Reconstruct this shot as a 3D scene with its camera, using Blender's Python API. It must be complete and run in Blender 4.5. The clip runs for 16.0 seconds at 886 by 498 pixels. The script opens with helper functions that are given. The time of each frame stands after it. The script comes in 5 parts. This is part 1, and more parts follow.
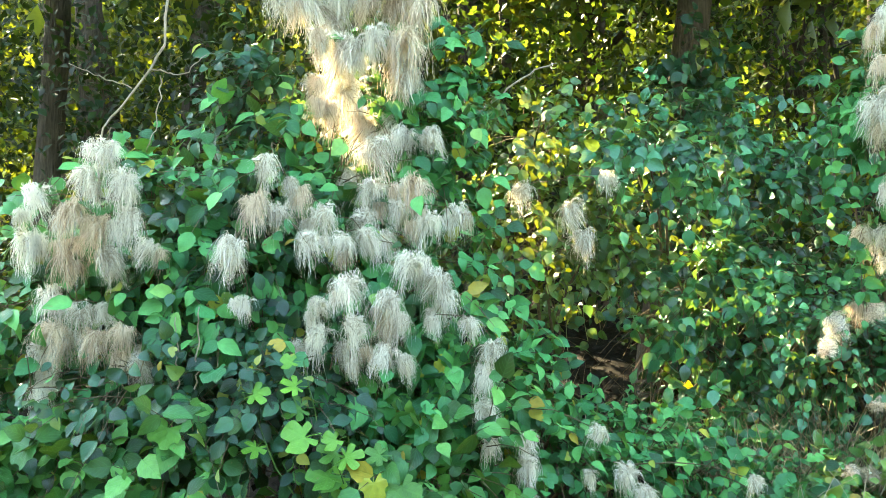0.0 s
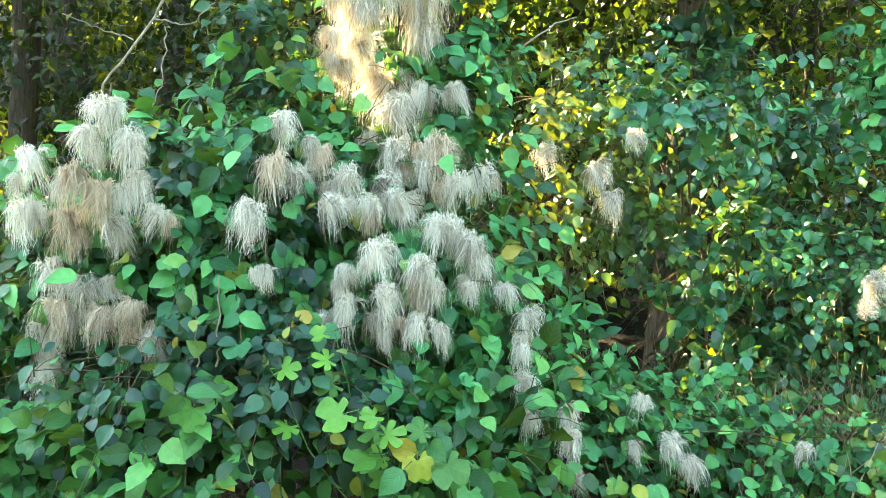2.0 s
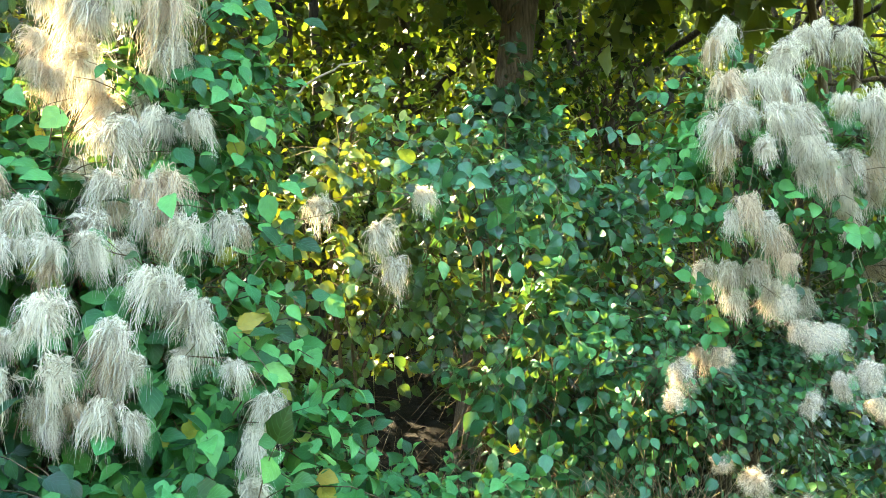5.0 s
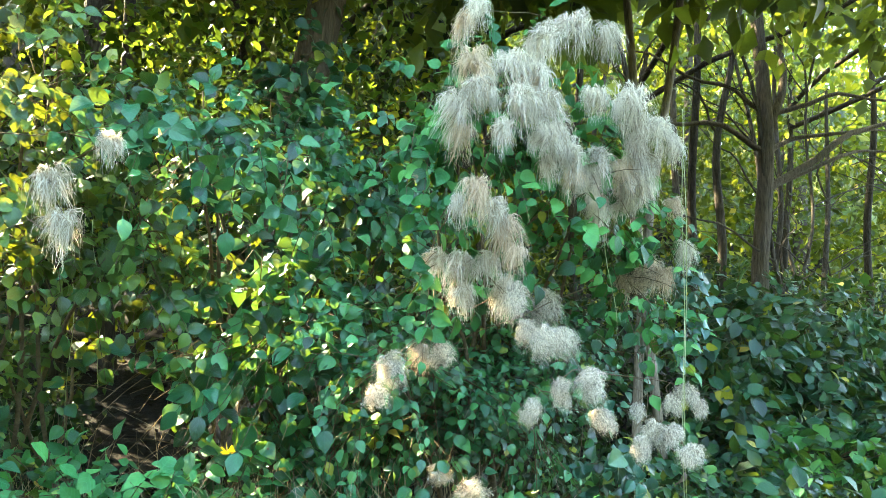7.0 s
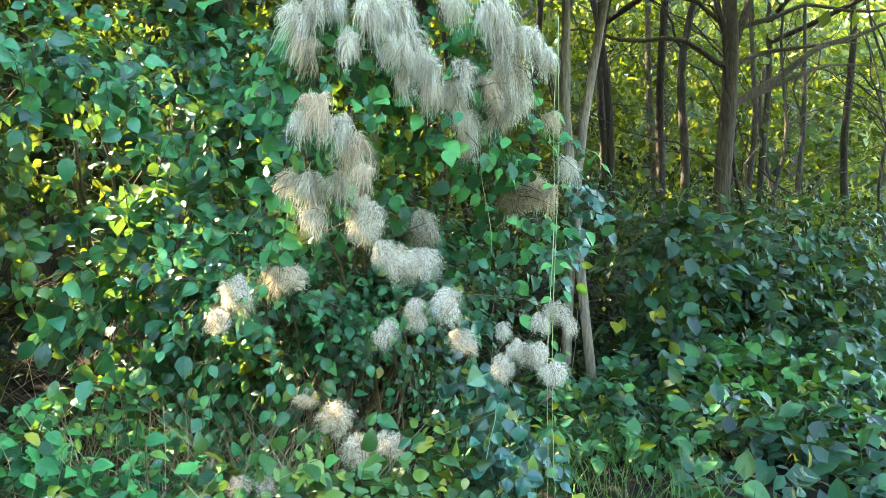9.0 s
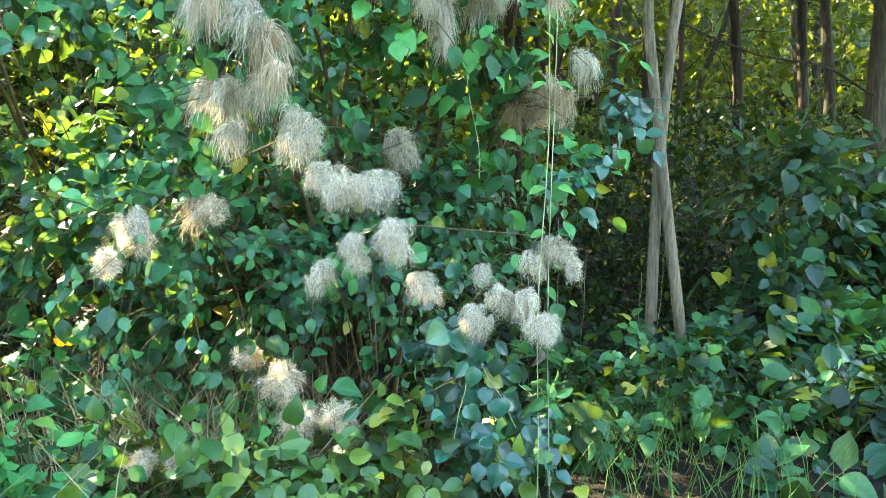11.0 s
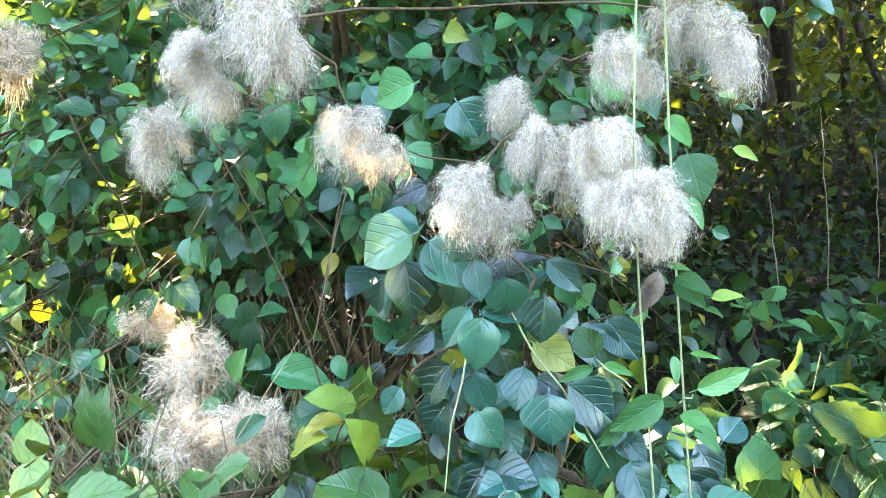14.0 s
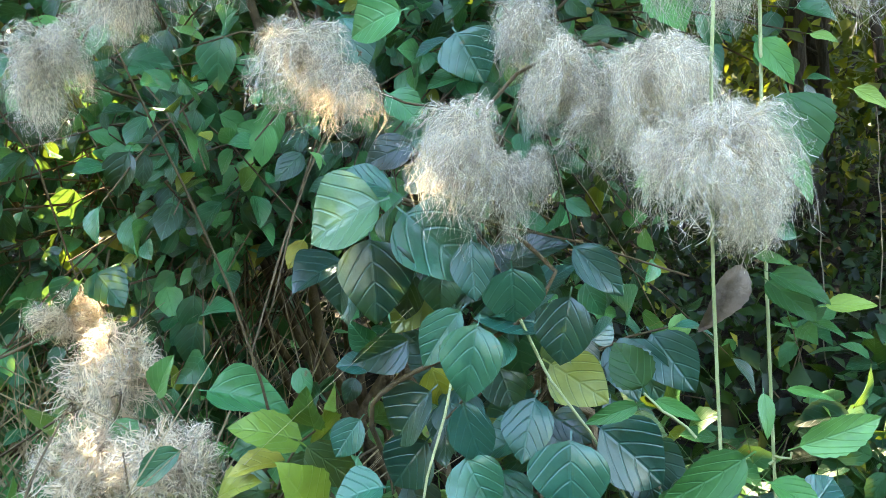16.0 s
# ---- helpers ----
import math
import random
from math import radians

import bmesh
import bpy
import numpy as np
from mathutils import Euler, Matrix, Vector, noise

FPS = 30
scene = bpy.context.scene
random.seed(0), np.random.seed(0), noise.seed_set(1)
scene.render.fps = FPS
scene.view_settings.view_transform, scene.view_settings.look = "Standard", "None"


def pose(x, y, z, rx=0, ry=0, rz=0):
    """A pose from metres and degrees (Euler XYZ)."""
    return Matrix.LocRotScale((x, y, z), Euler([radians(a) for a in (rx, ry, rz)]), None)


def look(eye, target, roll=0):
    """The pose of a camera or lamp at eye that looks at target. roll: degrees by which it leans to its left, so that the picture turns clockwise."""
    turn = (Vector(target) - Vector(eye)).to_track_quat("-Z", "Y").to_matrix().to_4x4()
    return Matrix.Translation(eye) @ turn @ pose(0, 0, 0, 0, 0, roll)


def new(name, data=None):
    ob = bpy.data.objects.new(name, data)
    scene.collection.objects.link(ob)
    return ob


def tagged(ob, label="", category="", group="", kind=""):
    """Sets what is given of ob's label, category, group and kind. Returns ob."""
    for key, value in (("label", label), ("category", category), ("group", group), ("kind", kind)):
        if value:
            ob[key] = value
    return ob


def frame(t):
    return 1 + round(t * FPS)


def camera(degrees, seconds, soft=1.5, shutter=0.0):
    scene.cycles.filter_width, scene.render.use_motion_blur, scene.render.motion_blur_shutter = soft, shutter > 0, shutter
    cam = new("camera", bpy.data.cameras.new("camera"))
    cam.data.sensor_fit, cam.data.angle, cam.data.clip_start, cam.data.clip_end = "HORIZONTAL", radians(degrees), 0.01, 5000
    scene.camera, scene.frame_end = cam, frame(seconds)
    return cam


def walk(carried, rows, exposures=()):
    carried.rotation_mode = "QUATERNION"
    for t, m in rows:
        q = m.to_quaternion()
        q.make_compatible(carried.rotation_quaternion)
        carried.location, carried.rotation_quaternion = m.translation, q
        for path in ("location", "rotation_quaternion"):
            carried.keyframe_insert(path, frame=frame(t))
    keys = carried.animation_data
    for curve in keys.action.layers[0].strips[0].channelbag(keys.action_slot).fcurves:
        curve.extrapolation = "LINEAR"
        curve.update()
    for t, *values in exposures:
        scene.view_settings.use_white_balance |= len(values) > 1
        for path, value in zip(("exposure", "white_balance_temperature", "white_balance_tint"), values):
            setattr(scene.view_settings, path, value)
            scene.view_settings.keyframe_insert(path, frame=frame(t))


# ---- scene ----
cam = camera(59.4, 16.0, soft=0.8)
PATH = [
    (0, (0.000, 0.000, 1.500), (0.000, 1.997, 1.605), -1.00),
    (0.5, (-0.042, 0.038, 1.488), (-0.064, 2.036, 1.577), -0.78),
    (1, (-0.107, 0.080, 1.474), (-0.129, 2.078, 1.558), -0.98),
    (1.5, (-0.162, 0.121, 1.468), (-0.175, 2.120, 1.537), -1.63),
    (2, (-0.195, 0.177, 1.453), (-0.119, 2.175, 1.510), -2.30),
    (2.5, (-0.101, 0.255, 1.455), (0.002, 2.252, 1.506), -1.82),
    (3, (0.015, 0.356, 1.459), (0.077, 2.355, 1.517), -1.20),
    (3.5, (0.024, 0.473, 1.447), (0.053, 2.468, 1.588), -1.04),
    (4, (0.011, 0.585, 1.438), (0.037, 2.573, 1.652), -1.39),
    (4.5, (0.025, 0.620, 1.422), (0.220, 2.592, 1.691), -2.08),
    (5, (0.130, 0.629, 1.406), (0.593, 2.555, 1.683), -1.11),
    (5.2, (0.191, 0.627, 1.402), (0.703, 2.540, 1.682), -0.46),
    (7.3, (0.805, 0.767, 1.286), (1.563, 2.583, 1.642), 2.30),
    (7.5, (0.850, 0.763, 1.285), (1.613, 2.576, 1.645), 2.18),
    (8, (1.002, 0.699, 1.310), (1.792, 2.513, 1.606), 2.19),
    (8.5, (1.109, 0.627, 1.308), (1.883, 2.462, 1.494), 1.65),
    (9, (1.189, 0.643, 1.291), (1.936, 2.490, 1.457), 1.12),
    (9.2, (1.236, 0.673, 1.280), (1.974, 2.525, 1.446), 1.26),
    (11.3, (1.957, 1.130, 1.228), (2.272, 3.104, 1.281), 0.42),
    (11.5, (2.023, 1.225, 1.211), (2.298, 3.205, 1.271), 0.26),
    (12, (2.214, 1.393, 1.195), (2.226, 3.392, 1.277), -0.90),
    (12.5, (2.346, 1.519, 1.163), (2.041, 3.493, 1.255), -0.37),
    (13, (2.387, 1.669, 1.111), (2.015, 3.633, 1.184), -1.28),
    (13.5, (2.343, 1.895, 1.089), (1.971, 3.859, 1.155), -2.17),
    (14, (2.391, 2.072, 1.066), (2.025, 4.037, 1.125), -2.78),
    (14.5, (2.460, 2.211, 1.051), (2.074, 4.173, 1.101), -2.60),
    (15, (2.449, 2.266, 1.065), (2.045, 4.224, 1.126), -2.16),
    (15.5, (2.409, 2.287, 1.067), (1.996, 4.243, 1.136), -1.50),
    (16, (2.369, 2.315, 1.048), (1.968, 4.272, 1.134), -0.80),
]
EXPOSURES = [(0, 4.6, 7650, 2), (5, 4.58, 7750, 3), (7.5, 4.54, 7100, 2), (9, 4.58, 7100, 2), (12, 4.78, 7250, 2), (13, 4.93, 7250, 6), (13.5, 4.73, 7100, 11), (14, 5.12, 7100, 19), (14.5, 4.48, 7150, 11), (15, 4.46, 7150, 11), (16, 4.5, 7250, 12)]
walk(cam, [(t, look(eye, target, roll)) for t, eye, target, roll in PATH], EXPOSURES)

# ---- daylight: open sky over the verge, a low sun behind the wood that reaches in through gaps ----
SUN_WAY = Vector((-0.50, 0.62, 0.60)).normalized()      # from the place towards the sun
world = bpy.data.worlds.new("sky")
scene.world = world
world.use_nodes = True
wn = world.node_tree.nodes
sky = wn.new("ShaderNodeTexSky")
sky.sky_type = "NISHITA"
sky.sun_disc = False
sky.sun_elevation = math.asin(SUN_WAY.z)
sky.sun_rotation = math.atan2(SUN_WAY.x, SUN_WAY.y)
sky.altitude = 200
sky.air_density, sky.dust_density, sky.ozone_density = 1.0, 1.4, 1.0
wn["Background"].inputs["Strength"].default_value = 0.15
world.node_tree.links.new(sky.outputs["Color"], wn["Background"].inputs["Color"])
sun_data = bpy.data.lights.new("sun", "SUN")
sun_data.energy, sun_data.angle, sun_data.color = 3.5, radians(0.6), (1.0, 0.86, 0.62)
sun = new("sun", sun_data)
sun.matrix_world = look((0, 0, 0), -SUN_WAY)

# ---- materials ----


def nodes_of(name):
    m = bpy.data.materials.new(name)
    m.use_nodes = True
    nt = m.node_tree
    return m, nt, nt.nodes, nt.links, nt.nodes["Principled BSDF"], nt.nodes["Material Output"]


def ramp(nodes, stops):
    r = nodes.new("ShaderNodeValToRGB")
    el = r.color_ramp.elements
    el[0].position, el[0].color = stops[0][0], (*stops[0][1], 1)
    el[1].position, el[1].color = stops[-1][0], (*stops[-1][1], 1)
    for p, c in stops[1:-1]:
        el.new(p).color = (*c, 1)
    return r


def leaf_material(name, dark, mid, light, glow, rough=0.42, single=False, veins=True, clear=0.16, sick=0.02, gloss=0.6):
    """A leaf: green that varies leaf by leaf, paler veins with relief, brown flecks, light shining through the blade."""
    m, nt, n, l, p, out = nodes_of(name)
    if single:
        rnd = n.new("ShaderNodeObjectInfo").outputs["Random"]
    else:
        rnd = n.new("ShaderNodeNewGeometry").outputs["Random Per Island"]
    tone = ramp(n, [(0.0, tuple(c * 0.35 for c in dark)), (0.28, dark), (0.6, mid), (0.97 - sick, tuple(c * 1.15 for c in light)), (1.0 - sick * 0.4, (0.30, 0.30, 0.03)), (1.0, (0.36, 0.26, 0.05))])
    l.new(rnd, tone.inputs[0])
    geo = n.new("ShaderNodeNewGeometry")
    mottle = n.new("ShaderNodeTexNoise")
    mottle.inputs["Scale"].default_value, mottle.inputs["Detail"].default_value = 55, 3
    l.new(geo.outputs["Position"], mottle.inputs["Vector"])
    vary = n.new("ShaderNodeMix")
    vary.data_type, vary.blend_type = "RGBA", "MULTIPLY"
    vary.inputs["Factor"].default_value = 0.55
    mr = ramp(n, [(0.25, (0.55, 0.6, 0.6)), (0.7, (1.15, 1.1, 1.0))])
    l.new(mottle.outputs["Fac"], mr.inputs[0])
    l.new(tone.outputs[0], vary.inputs[6])
    l.new(mr.outputs[0], vary.inputs[7])
    colour = vary.outputs[2]
    # brown flecks
    fleck = n.new("ShaderNodeTexNoise")
    fleck.inputs["Scale"].default_value, fleck.inputs["Detail"].default_value = 28, 4
    l.new(geo.outputs["Position"], fleck.inputs["Vector"])
    fr = ramp(n, [(0.69, (0, 0, 0)), (0.74, (1, 1, 1))])
    l.new(fleck.outputs["Fac"], fr.inputs[0])
    fm = n.new("ShaderNodeMix")
    fm.data_type = "RGBA"
    l.new(fr.outputs[0], fm.inputs["Factor"])
    l.new(colour, fm.inputs[6])
    fm.inputs[7].default_value = (0.16, 0.11, 0.045, 1)
    colour = fm.outputs[2]
    bump = n.new("ShaderNodeBump")
    bump.inputs["Strength"].default_value, bump.inputs["Distance"].default_value = 0.45, 0.003
    if veins:
        uv = n.new("ShaderNodeTexCoord")
        sep = n.new("ShaderNodeSeparateXYZ")
        l.new(uv.outputs["UV"], sep.inputs[0])
        away = n.new("ShaderNodeMath")
        away.operation = "ABSOLUTE"
        l.new(sep.outputs["X"], away.inputs[0])
        bend = n.new("ShaderNodeMath")
        bend.operation = "POWER"
        l.new(away.outputs[0], bend.inputs[0])
        bend.inputs[1].default_value = 1.35
        slope = n.new("ShaderNodeMath")
        slope.operation = "MULTIPLY_ADD"
        l.new(bend.outputs[0], slope.inputs[0])
        slope.inputs[1].default_value = -1.7
        l.new(sep.outputs["Y"], slope.inputs[2])
        freq = n.new("ShaderNodeMath")
        freq.operation = "MULTIPLY"
        l.new(slope.outputs[0], freq.inputs[0])
        freq.inputs[1].default_value = 27.0
        wave = n.new("ShaderNodeMath")
        wave.operation = "SINE"
        l.new(freq.outputs[0], wave.inputs[0])
        vr = ramp(n, [(0.80, (0, 0, 0)), (1.0, (1, 1, 1))])
        l.new(wave.outputs[0], vr.inputs[0])
        rib = ramp(n, [(0.0, (1, 1, 1)), (0.035, (0, 0, 0))])
        l.new(away.outputs[0], rib.inputs[0])
        both = n.new("ShaderNodeMath")
        both.operation = "MAXIMUM"
        l.new(vr.outputs[0], both.inputs[0])
        l.new(rib.outputs[0], both.inputs[1])
        vm = n.new("ShaderNodeMix")
        vm.data_type, vm.blend_type = "RGBA", "MIX"
        scale = n.new("ShaderNodeMath")
        scale.operation = "MULTIPLY"
        scale.inputs[1].default_value = 0.09
        l.new(both.outputs[0], scale.inputs[0])
        l.new(scale.outputs[0], vm.inputs["Factor"])
        l.new(colour, vm.inputs[6])
        vm.inputs[7].default_value = (*[min(1, c * 2.1 + 0.02) for c in mid], 1)
        colour = vm.outputs[2]
        neg = n.new("ShaderNodeMath")
        neg.operation = "MULTIPLY_ADD"
        l.new(both.outputs[0], neg.inputs[0])
        neg.inputs[1].default_value = -0.55
        l.new(mottle.outputs["Fac"], neg.inputs[2])
        l.new(neg.outputs[0], bump.inputs["Height"])
    else:
        l.new(mottle.outputs["Fac"], bump.inputs["Height"])
    l.new(colour, p.inputs["Base Color"])
    l.new(bump.outputs[0], p.inputs["Normal"])
    p.inputs["Roughness"].default_value = rough
    p.inputs["Specular IOR Level"].default_value = gloss
    tr = n.new("ShaderNodeBsdfTranslucent")
    gm = n.new("ShaderNodeMix")
    gm.data_type, gm.blend_type = "RGBA", "MIX"
    gm.inputs["Factor"].default_value = 0.65
    l.new(colour, gm.inputs[6])
    gm.inputs[7].default_value = (*glow, 1)
    l.new(gm.outputs[2], tr.inputs["Color"])
    mix = n.new("ShaderNodeMixShader")
    mix.inputs[0].default_value = clear
    l.new(p.outputs[0], mix.inputs[1])
    l.new(tr.outputs[0], mix.inputs[2])
    l.new(mix.outputs[0], out.inputs["Surface"])
    return m


def leaf_pair(name, *a, **k):
    """The same leaf for single leaves and for leaves joined into one mesh."""
    return leaf_material(name + "_leaf", *a, single=True, **k), leaf_material(name + "_foliage", *a, single=False, **k)


GLOW = (0.30, 0.46, 0.03)
CLEMATIS = leaf_pair("clematis", (0.016, 0.110, 0.037), (0.038, 0.205, 0.060), (0.086, 0.30, 0.078), GLOW, rough=0.45, gloss=0.28)
DOGWOOD = leaf_pair("dogwood", (0.011, 0.080, 0.036), (0.030, 0.172, 0.070), (0.076, 0.27, 0.088), GLOW, rough=0.34, gloss=0.5)
# Blue-green leaves; extra darkness in the colour shades bushes at the wood's edge.
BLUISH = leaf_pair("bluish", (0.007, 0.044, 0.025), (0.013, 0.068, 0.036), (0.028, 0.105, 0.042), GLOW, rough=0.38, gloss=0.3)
# Dogwood with the sky's blue sheen put into the leaf colour.
NEAR_DOGWOOD = leaf_pair("glossy_dogwood", (0.006, 0.066, 0.050), (0.010, 0.094, 0.074), (0.026, 0.135, 0.078), GLOW, rough=0.34, gloss=0.7, sick=0.004)
BRIGHT = leaf_pair("bright", (0.04, 0.14, 0.014), (0.065, 0.20, 0.016), (0.10, 0.26, 0.020), (0.45, 0.6, 0.05), rough=0.5, gloss=0.4)
NETTLE = leaf_pair("nettle", (0.022, 0.105, 0.028), (0.046, 0.185, 0.042), (0.095, 0.27, 0.056), GLOW, rough=0.45, gloss=0.3)
FRESH = leaf_pair("fresh", (0.035, 0.13, 0.035), (0.055, 0.19, 0.055), (0.09, 0.25, 0.065), GLOW, rough=0.42, gloss=0.5)
# The nettle green again with shade put into it as darker tones.
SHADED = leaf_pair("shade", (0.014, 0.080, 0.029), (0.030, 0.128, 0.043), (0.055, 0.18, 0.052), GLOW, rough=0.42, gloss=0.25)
YELLOWISH = leaf_pair("yellowish", (0.022, 0.095, 0.020), (0.05, 0.15, 0.026), (0.12, 0.21, 0.028), (0.55, 0.55, 0.03), rough=0.45)
WOODLAND = leaf_material("woodland_foliage", (0.010, 0.033, 0.009), (0.021, 0.054, 0.011), (0.080, 0.105, 0.014), (0.34, 0.38, 0.02), rough=0.45, veins=False, clear=0.30, sick=0.08, gloss=0.2)
# Leaf greens near black: the shade between the trunks is put into the colour.
UNDER = leaf_material("shaded_undergrowth_foliage", (0.004, 0.016, 0.006), (0.008, 0.028, 0.009), (0.018, 0.048, 0.012), (0.14, 0.22, 0.02), rough=0.45, veins=False, clear=0.18, sick=0.012, gloss=0.2)
CANOPY = leaf_material("canopy_foliage", (0.035, 0.08, 0.02), (0.06, 0.12, 0.025), (0.12, 0.17, 0.03), (0.40, 0.45, 0.03), rough=0.5, veins=False, clear=0.4)
UNDERSTOREY = leaf_material("understorey_foliage", (0.035, 0.10, 0.02), (0.07, 0.16, 0.025), (0.12, 0.21, 0.03), (0.28, 0.40, 0.03), rough=0.45, veins=False, clear=0.35, sick=0.03, gloss=0.3)
YELLOW = leaf_material("yellow_leaf", (0.62, 0.42, 0.02), (0.70, 0.50, 0.02), (0.75, 0.55, 0.03), (0.8, 0.6, 0.03), rough=0.5, single=True)


def plume_material(name, colour, tint, clear=0.35):
    """Silky plumes that differ strand by strand and let light through."""
    m, nt, n, l, p, out = nodes_of(name)
    island = n.new("ShaderNodeNewGeometry").outputs["Random Per Island"]
    head = n.new("ShaderNodeObjectInfo").outputs["Random"]
    add = n.new("ShaderNodeMath")
    add.operation = "MULTIPLY_ADD"
    l.new(island, add.inputs[0])
    add.inputs[1].default_value = 0.72
    half = n.new("ShaderNodeMath")
    half.operation = "MULTIPLY"
    half.inputs[1].default_value = 0.28
    l.new(head, half.inputs[0])
    l.new(half.outputs[0], add.inputs[2])
    r = ramp(n, [(0.0, tuple(c * 0.4 for c in tint)), (0.16, tint), (0.45, colour), (1.0, tuple(min(0.95, c * 1.18) for c in colour))])
    l.new(add.outputs[0], r.inputs[0])
    d = n.new("ShaderNodeBsdfDiffuse")
    t = n.new("ShaderNodeBsdfTranslucent")
    l.new(r.outputs[0], d.inputs["Color"])
    l.new(r.outputs[0], t.inputs["Color"])
    mix = n.new("ShaderNodeMixShader")
    mix.inputs[0].default_value = clear
    l.new(d.outputs[0], mix.inputs[1])
    l.new(t.outputs[0], mix.inputs[2])
    l.new(mix.outputs[0], out.inputs["Surface"])
    n.remove(p)
    return m


def fuzz_material(name, colour):
    """The fine hairs of the plumes: a thin veil that lets most of the view through."""
    m, nt, n, l, p, out = nodes_of(name)
    d = n.new("ShaderNodeBsdfDiffuse")
    t = n.new("ShaderNodeBsdfTranslucent")
    c = n.new("ShaderNodeBsdfTransparent")
    d.inputs["Color"].default_value = t.inputs["Color"].default_value = (*colour, 1)
    a = n.new("ShaderNodeMixShader")
    a.inputs[0].default_value = 0.5
    l.new(d.outputs[0], a.inputs[1])
    l.new(t.outputs[0], a.inputs[2])
    e = n.new("ShaderNodeMixShader")
    e.inputs[0].default_value = 0.26
    l.new(c.outputs[0], e.inputs[1])
    l.new(a.outputs[0], e.inputs[2])
    l.new(e.outputs[0], out.inputs["Surface"])
    n.remove(p)
    return m


FUZZ = fuzz_material("plume_fuzz", (0.74, 0.68, 0.56))
PLUME = plume_material("silky_plume", (0.70, 0.65, 0.52), (0.44, 0.38, 0.27))
COTTON = plume_material("cottony_plume", (0.74, 0.68, 0.56), (0.55, 0.48, 0.37), 0.55)
COTTON_WARM = plume_material("tan_cottony_plume", (0.80, 0.69, 0.53), (0.60, 0.48, 0.34), 0.5)
PLUME_WARM = plume_material("tan_plume", (0.66, 0.54, 0.38), (0.42, 0.30, 0.18))


def rough_material(name, low, high, scale, stretch=(1, 1, 1), bump=0.6, depth=0.01, rough=0.9):
    m, nt, n, l, p, out = nodes_of(name)
    tc = n.new("ShaderNodeNewGeometry")
    mp = n.new("ShaderNodeMapping")
    mp.inputs["Scale"].default_value = stretch
    l.new(tc.outputs["Position"], mp.inputs[0])
    a = n.new("ShaderNodeTexNoise")
    a.inputs["Scale"].default_value, a.inputs["Detail"].default_value, a.inputs["Roughness"].default_value = scale, 8, 0.65
    l.new(mp.outputs[0], a.inputs["Vector"])
    b = n.new("ShaderNodeTexNoise")
    b.inputs["Scale"].default_value = scale * 0.13
    l.new(tc.outputs["Position"], b.inputs["Vector"])
    r = ramp(n, [(0.3, low), (0.72, high)])
    l.new(a.outputs["Fac"], r.inputs[0])
    mx = n.new("ShaderNodeMix")
    mx.data_type, mx.blend_type = "RGBA", "MULTIPLY"
    mx.inputs["Factor"].default_value = 0.6
    r2 = ramp(n, [(0.3, (0.5, 0.55, 0.45)), (0.7, (1.15, 1.1, 1.05))])
    l.new(b.outputs["Fac"], r2.inputs[0])
    l.new(r.outputs[0], mx.inputs[6])
    l.new(r2.outputs[0], mx.inputs[7])
    l.new(mx.outputs[2], p.inputs["Base Color"])
    bm = n.new("ShaderNodeBump")
    bm.inputs["Strength"].default_value, bm.inputs["Distance"].default_value = bump, depth
    l.new(a.outputs["Fac"], bm.inputs["Height"])
    l.new(bm.outputs[0], p.inputs["Normal"])
    p.inputs["Roughness"].default_value = rough
    p.inputs["Specular IOR Level"].default_value = 0.15
    return m


BARK = rough_material("grey_bark", (0.045, 0.034, 0.026), (0.17, 0.135, 0.10), 16, (4, 4, 0.5), 1.0, 0.03)
BARK_LIGHT = rough_material("grey_brown_bark", (0.10, 0.08, 0.06), (0.34, 0.28, 0.21), 22, (4, 4, 0.5), 1.0, 0.012)
BARK_DARK = rough_material("dark_bark", (0.03, 0.024, 0.02), (0.11, 0.09, 0.07), 14, (4, 4, 0.5), 1.0, 0.03)
TWIG = rough_material("brown_twig", (0.07, 0.05, 0.03), (0.20, 0.15, 0.09), 60)
DRY_TWIG = rough_material("bleached_twig", (0.18, 0.14, 0.10), (0.36, 0.30, 0.22), 60)
VINE = rough_material("pale_vine_stem", (0.30, 0.36, 0.16), (0.48, 0.50, 0.28), 50, rough=0.6)
STRAW = rough_material("straw", (0.28, 0.21, 0.12), (0.52, 0.42, 0.27), 40, rough=0.7)
GRASS = rough_material("grass", (0.05, 0.12, 0.025), (0.13, 0.22, 0.06), 30, rough=0.6)
# Browns taken near black: the wood's deep shade is put into the colour.
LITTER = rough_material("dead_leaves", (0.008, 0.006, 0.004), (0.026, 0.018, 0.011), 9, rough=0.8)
WITHERED = rough_material("withered_leaf", (0.16, 0.12, 0.10), (0.34, 0.28, 0.25), 60)
# Soil tones darkened to stand in for the deep shade of the hollow.
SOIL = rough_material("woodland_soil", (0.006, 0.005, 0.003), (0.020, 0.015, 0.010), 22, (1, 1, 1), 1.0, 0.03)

# ---- shapes ----

def unit(v):
    return v / np.maximum(np.linalg.norm(v, axis=-1, keepdims=True), 1e-9)


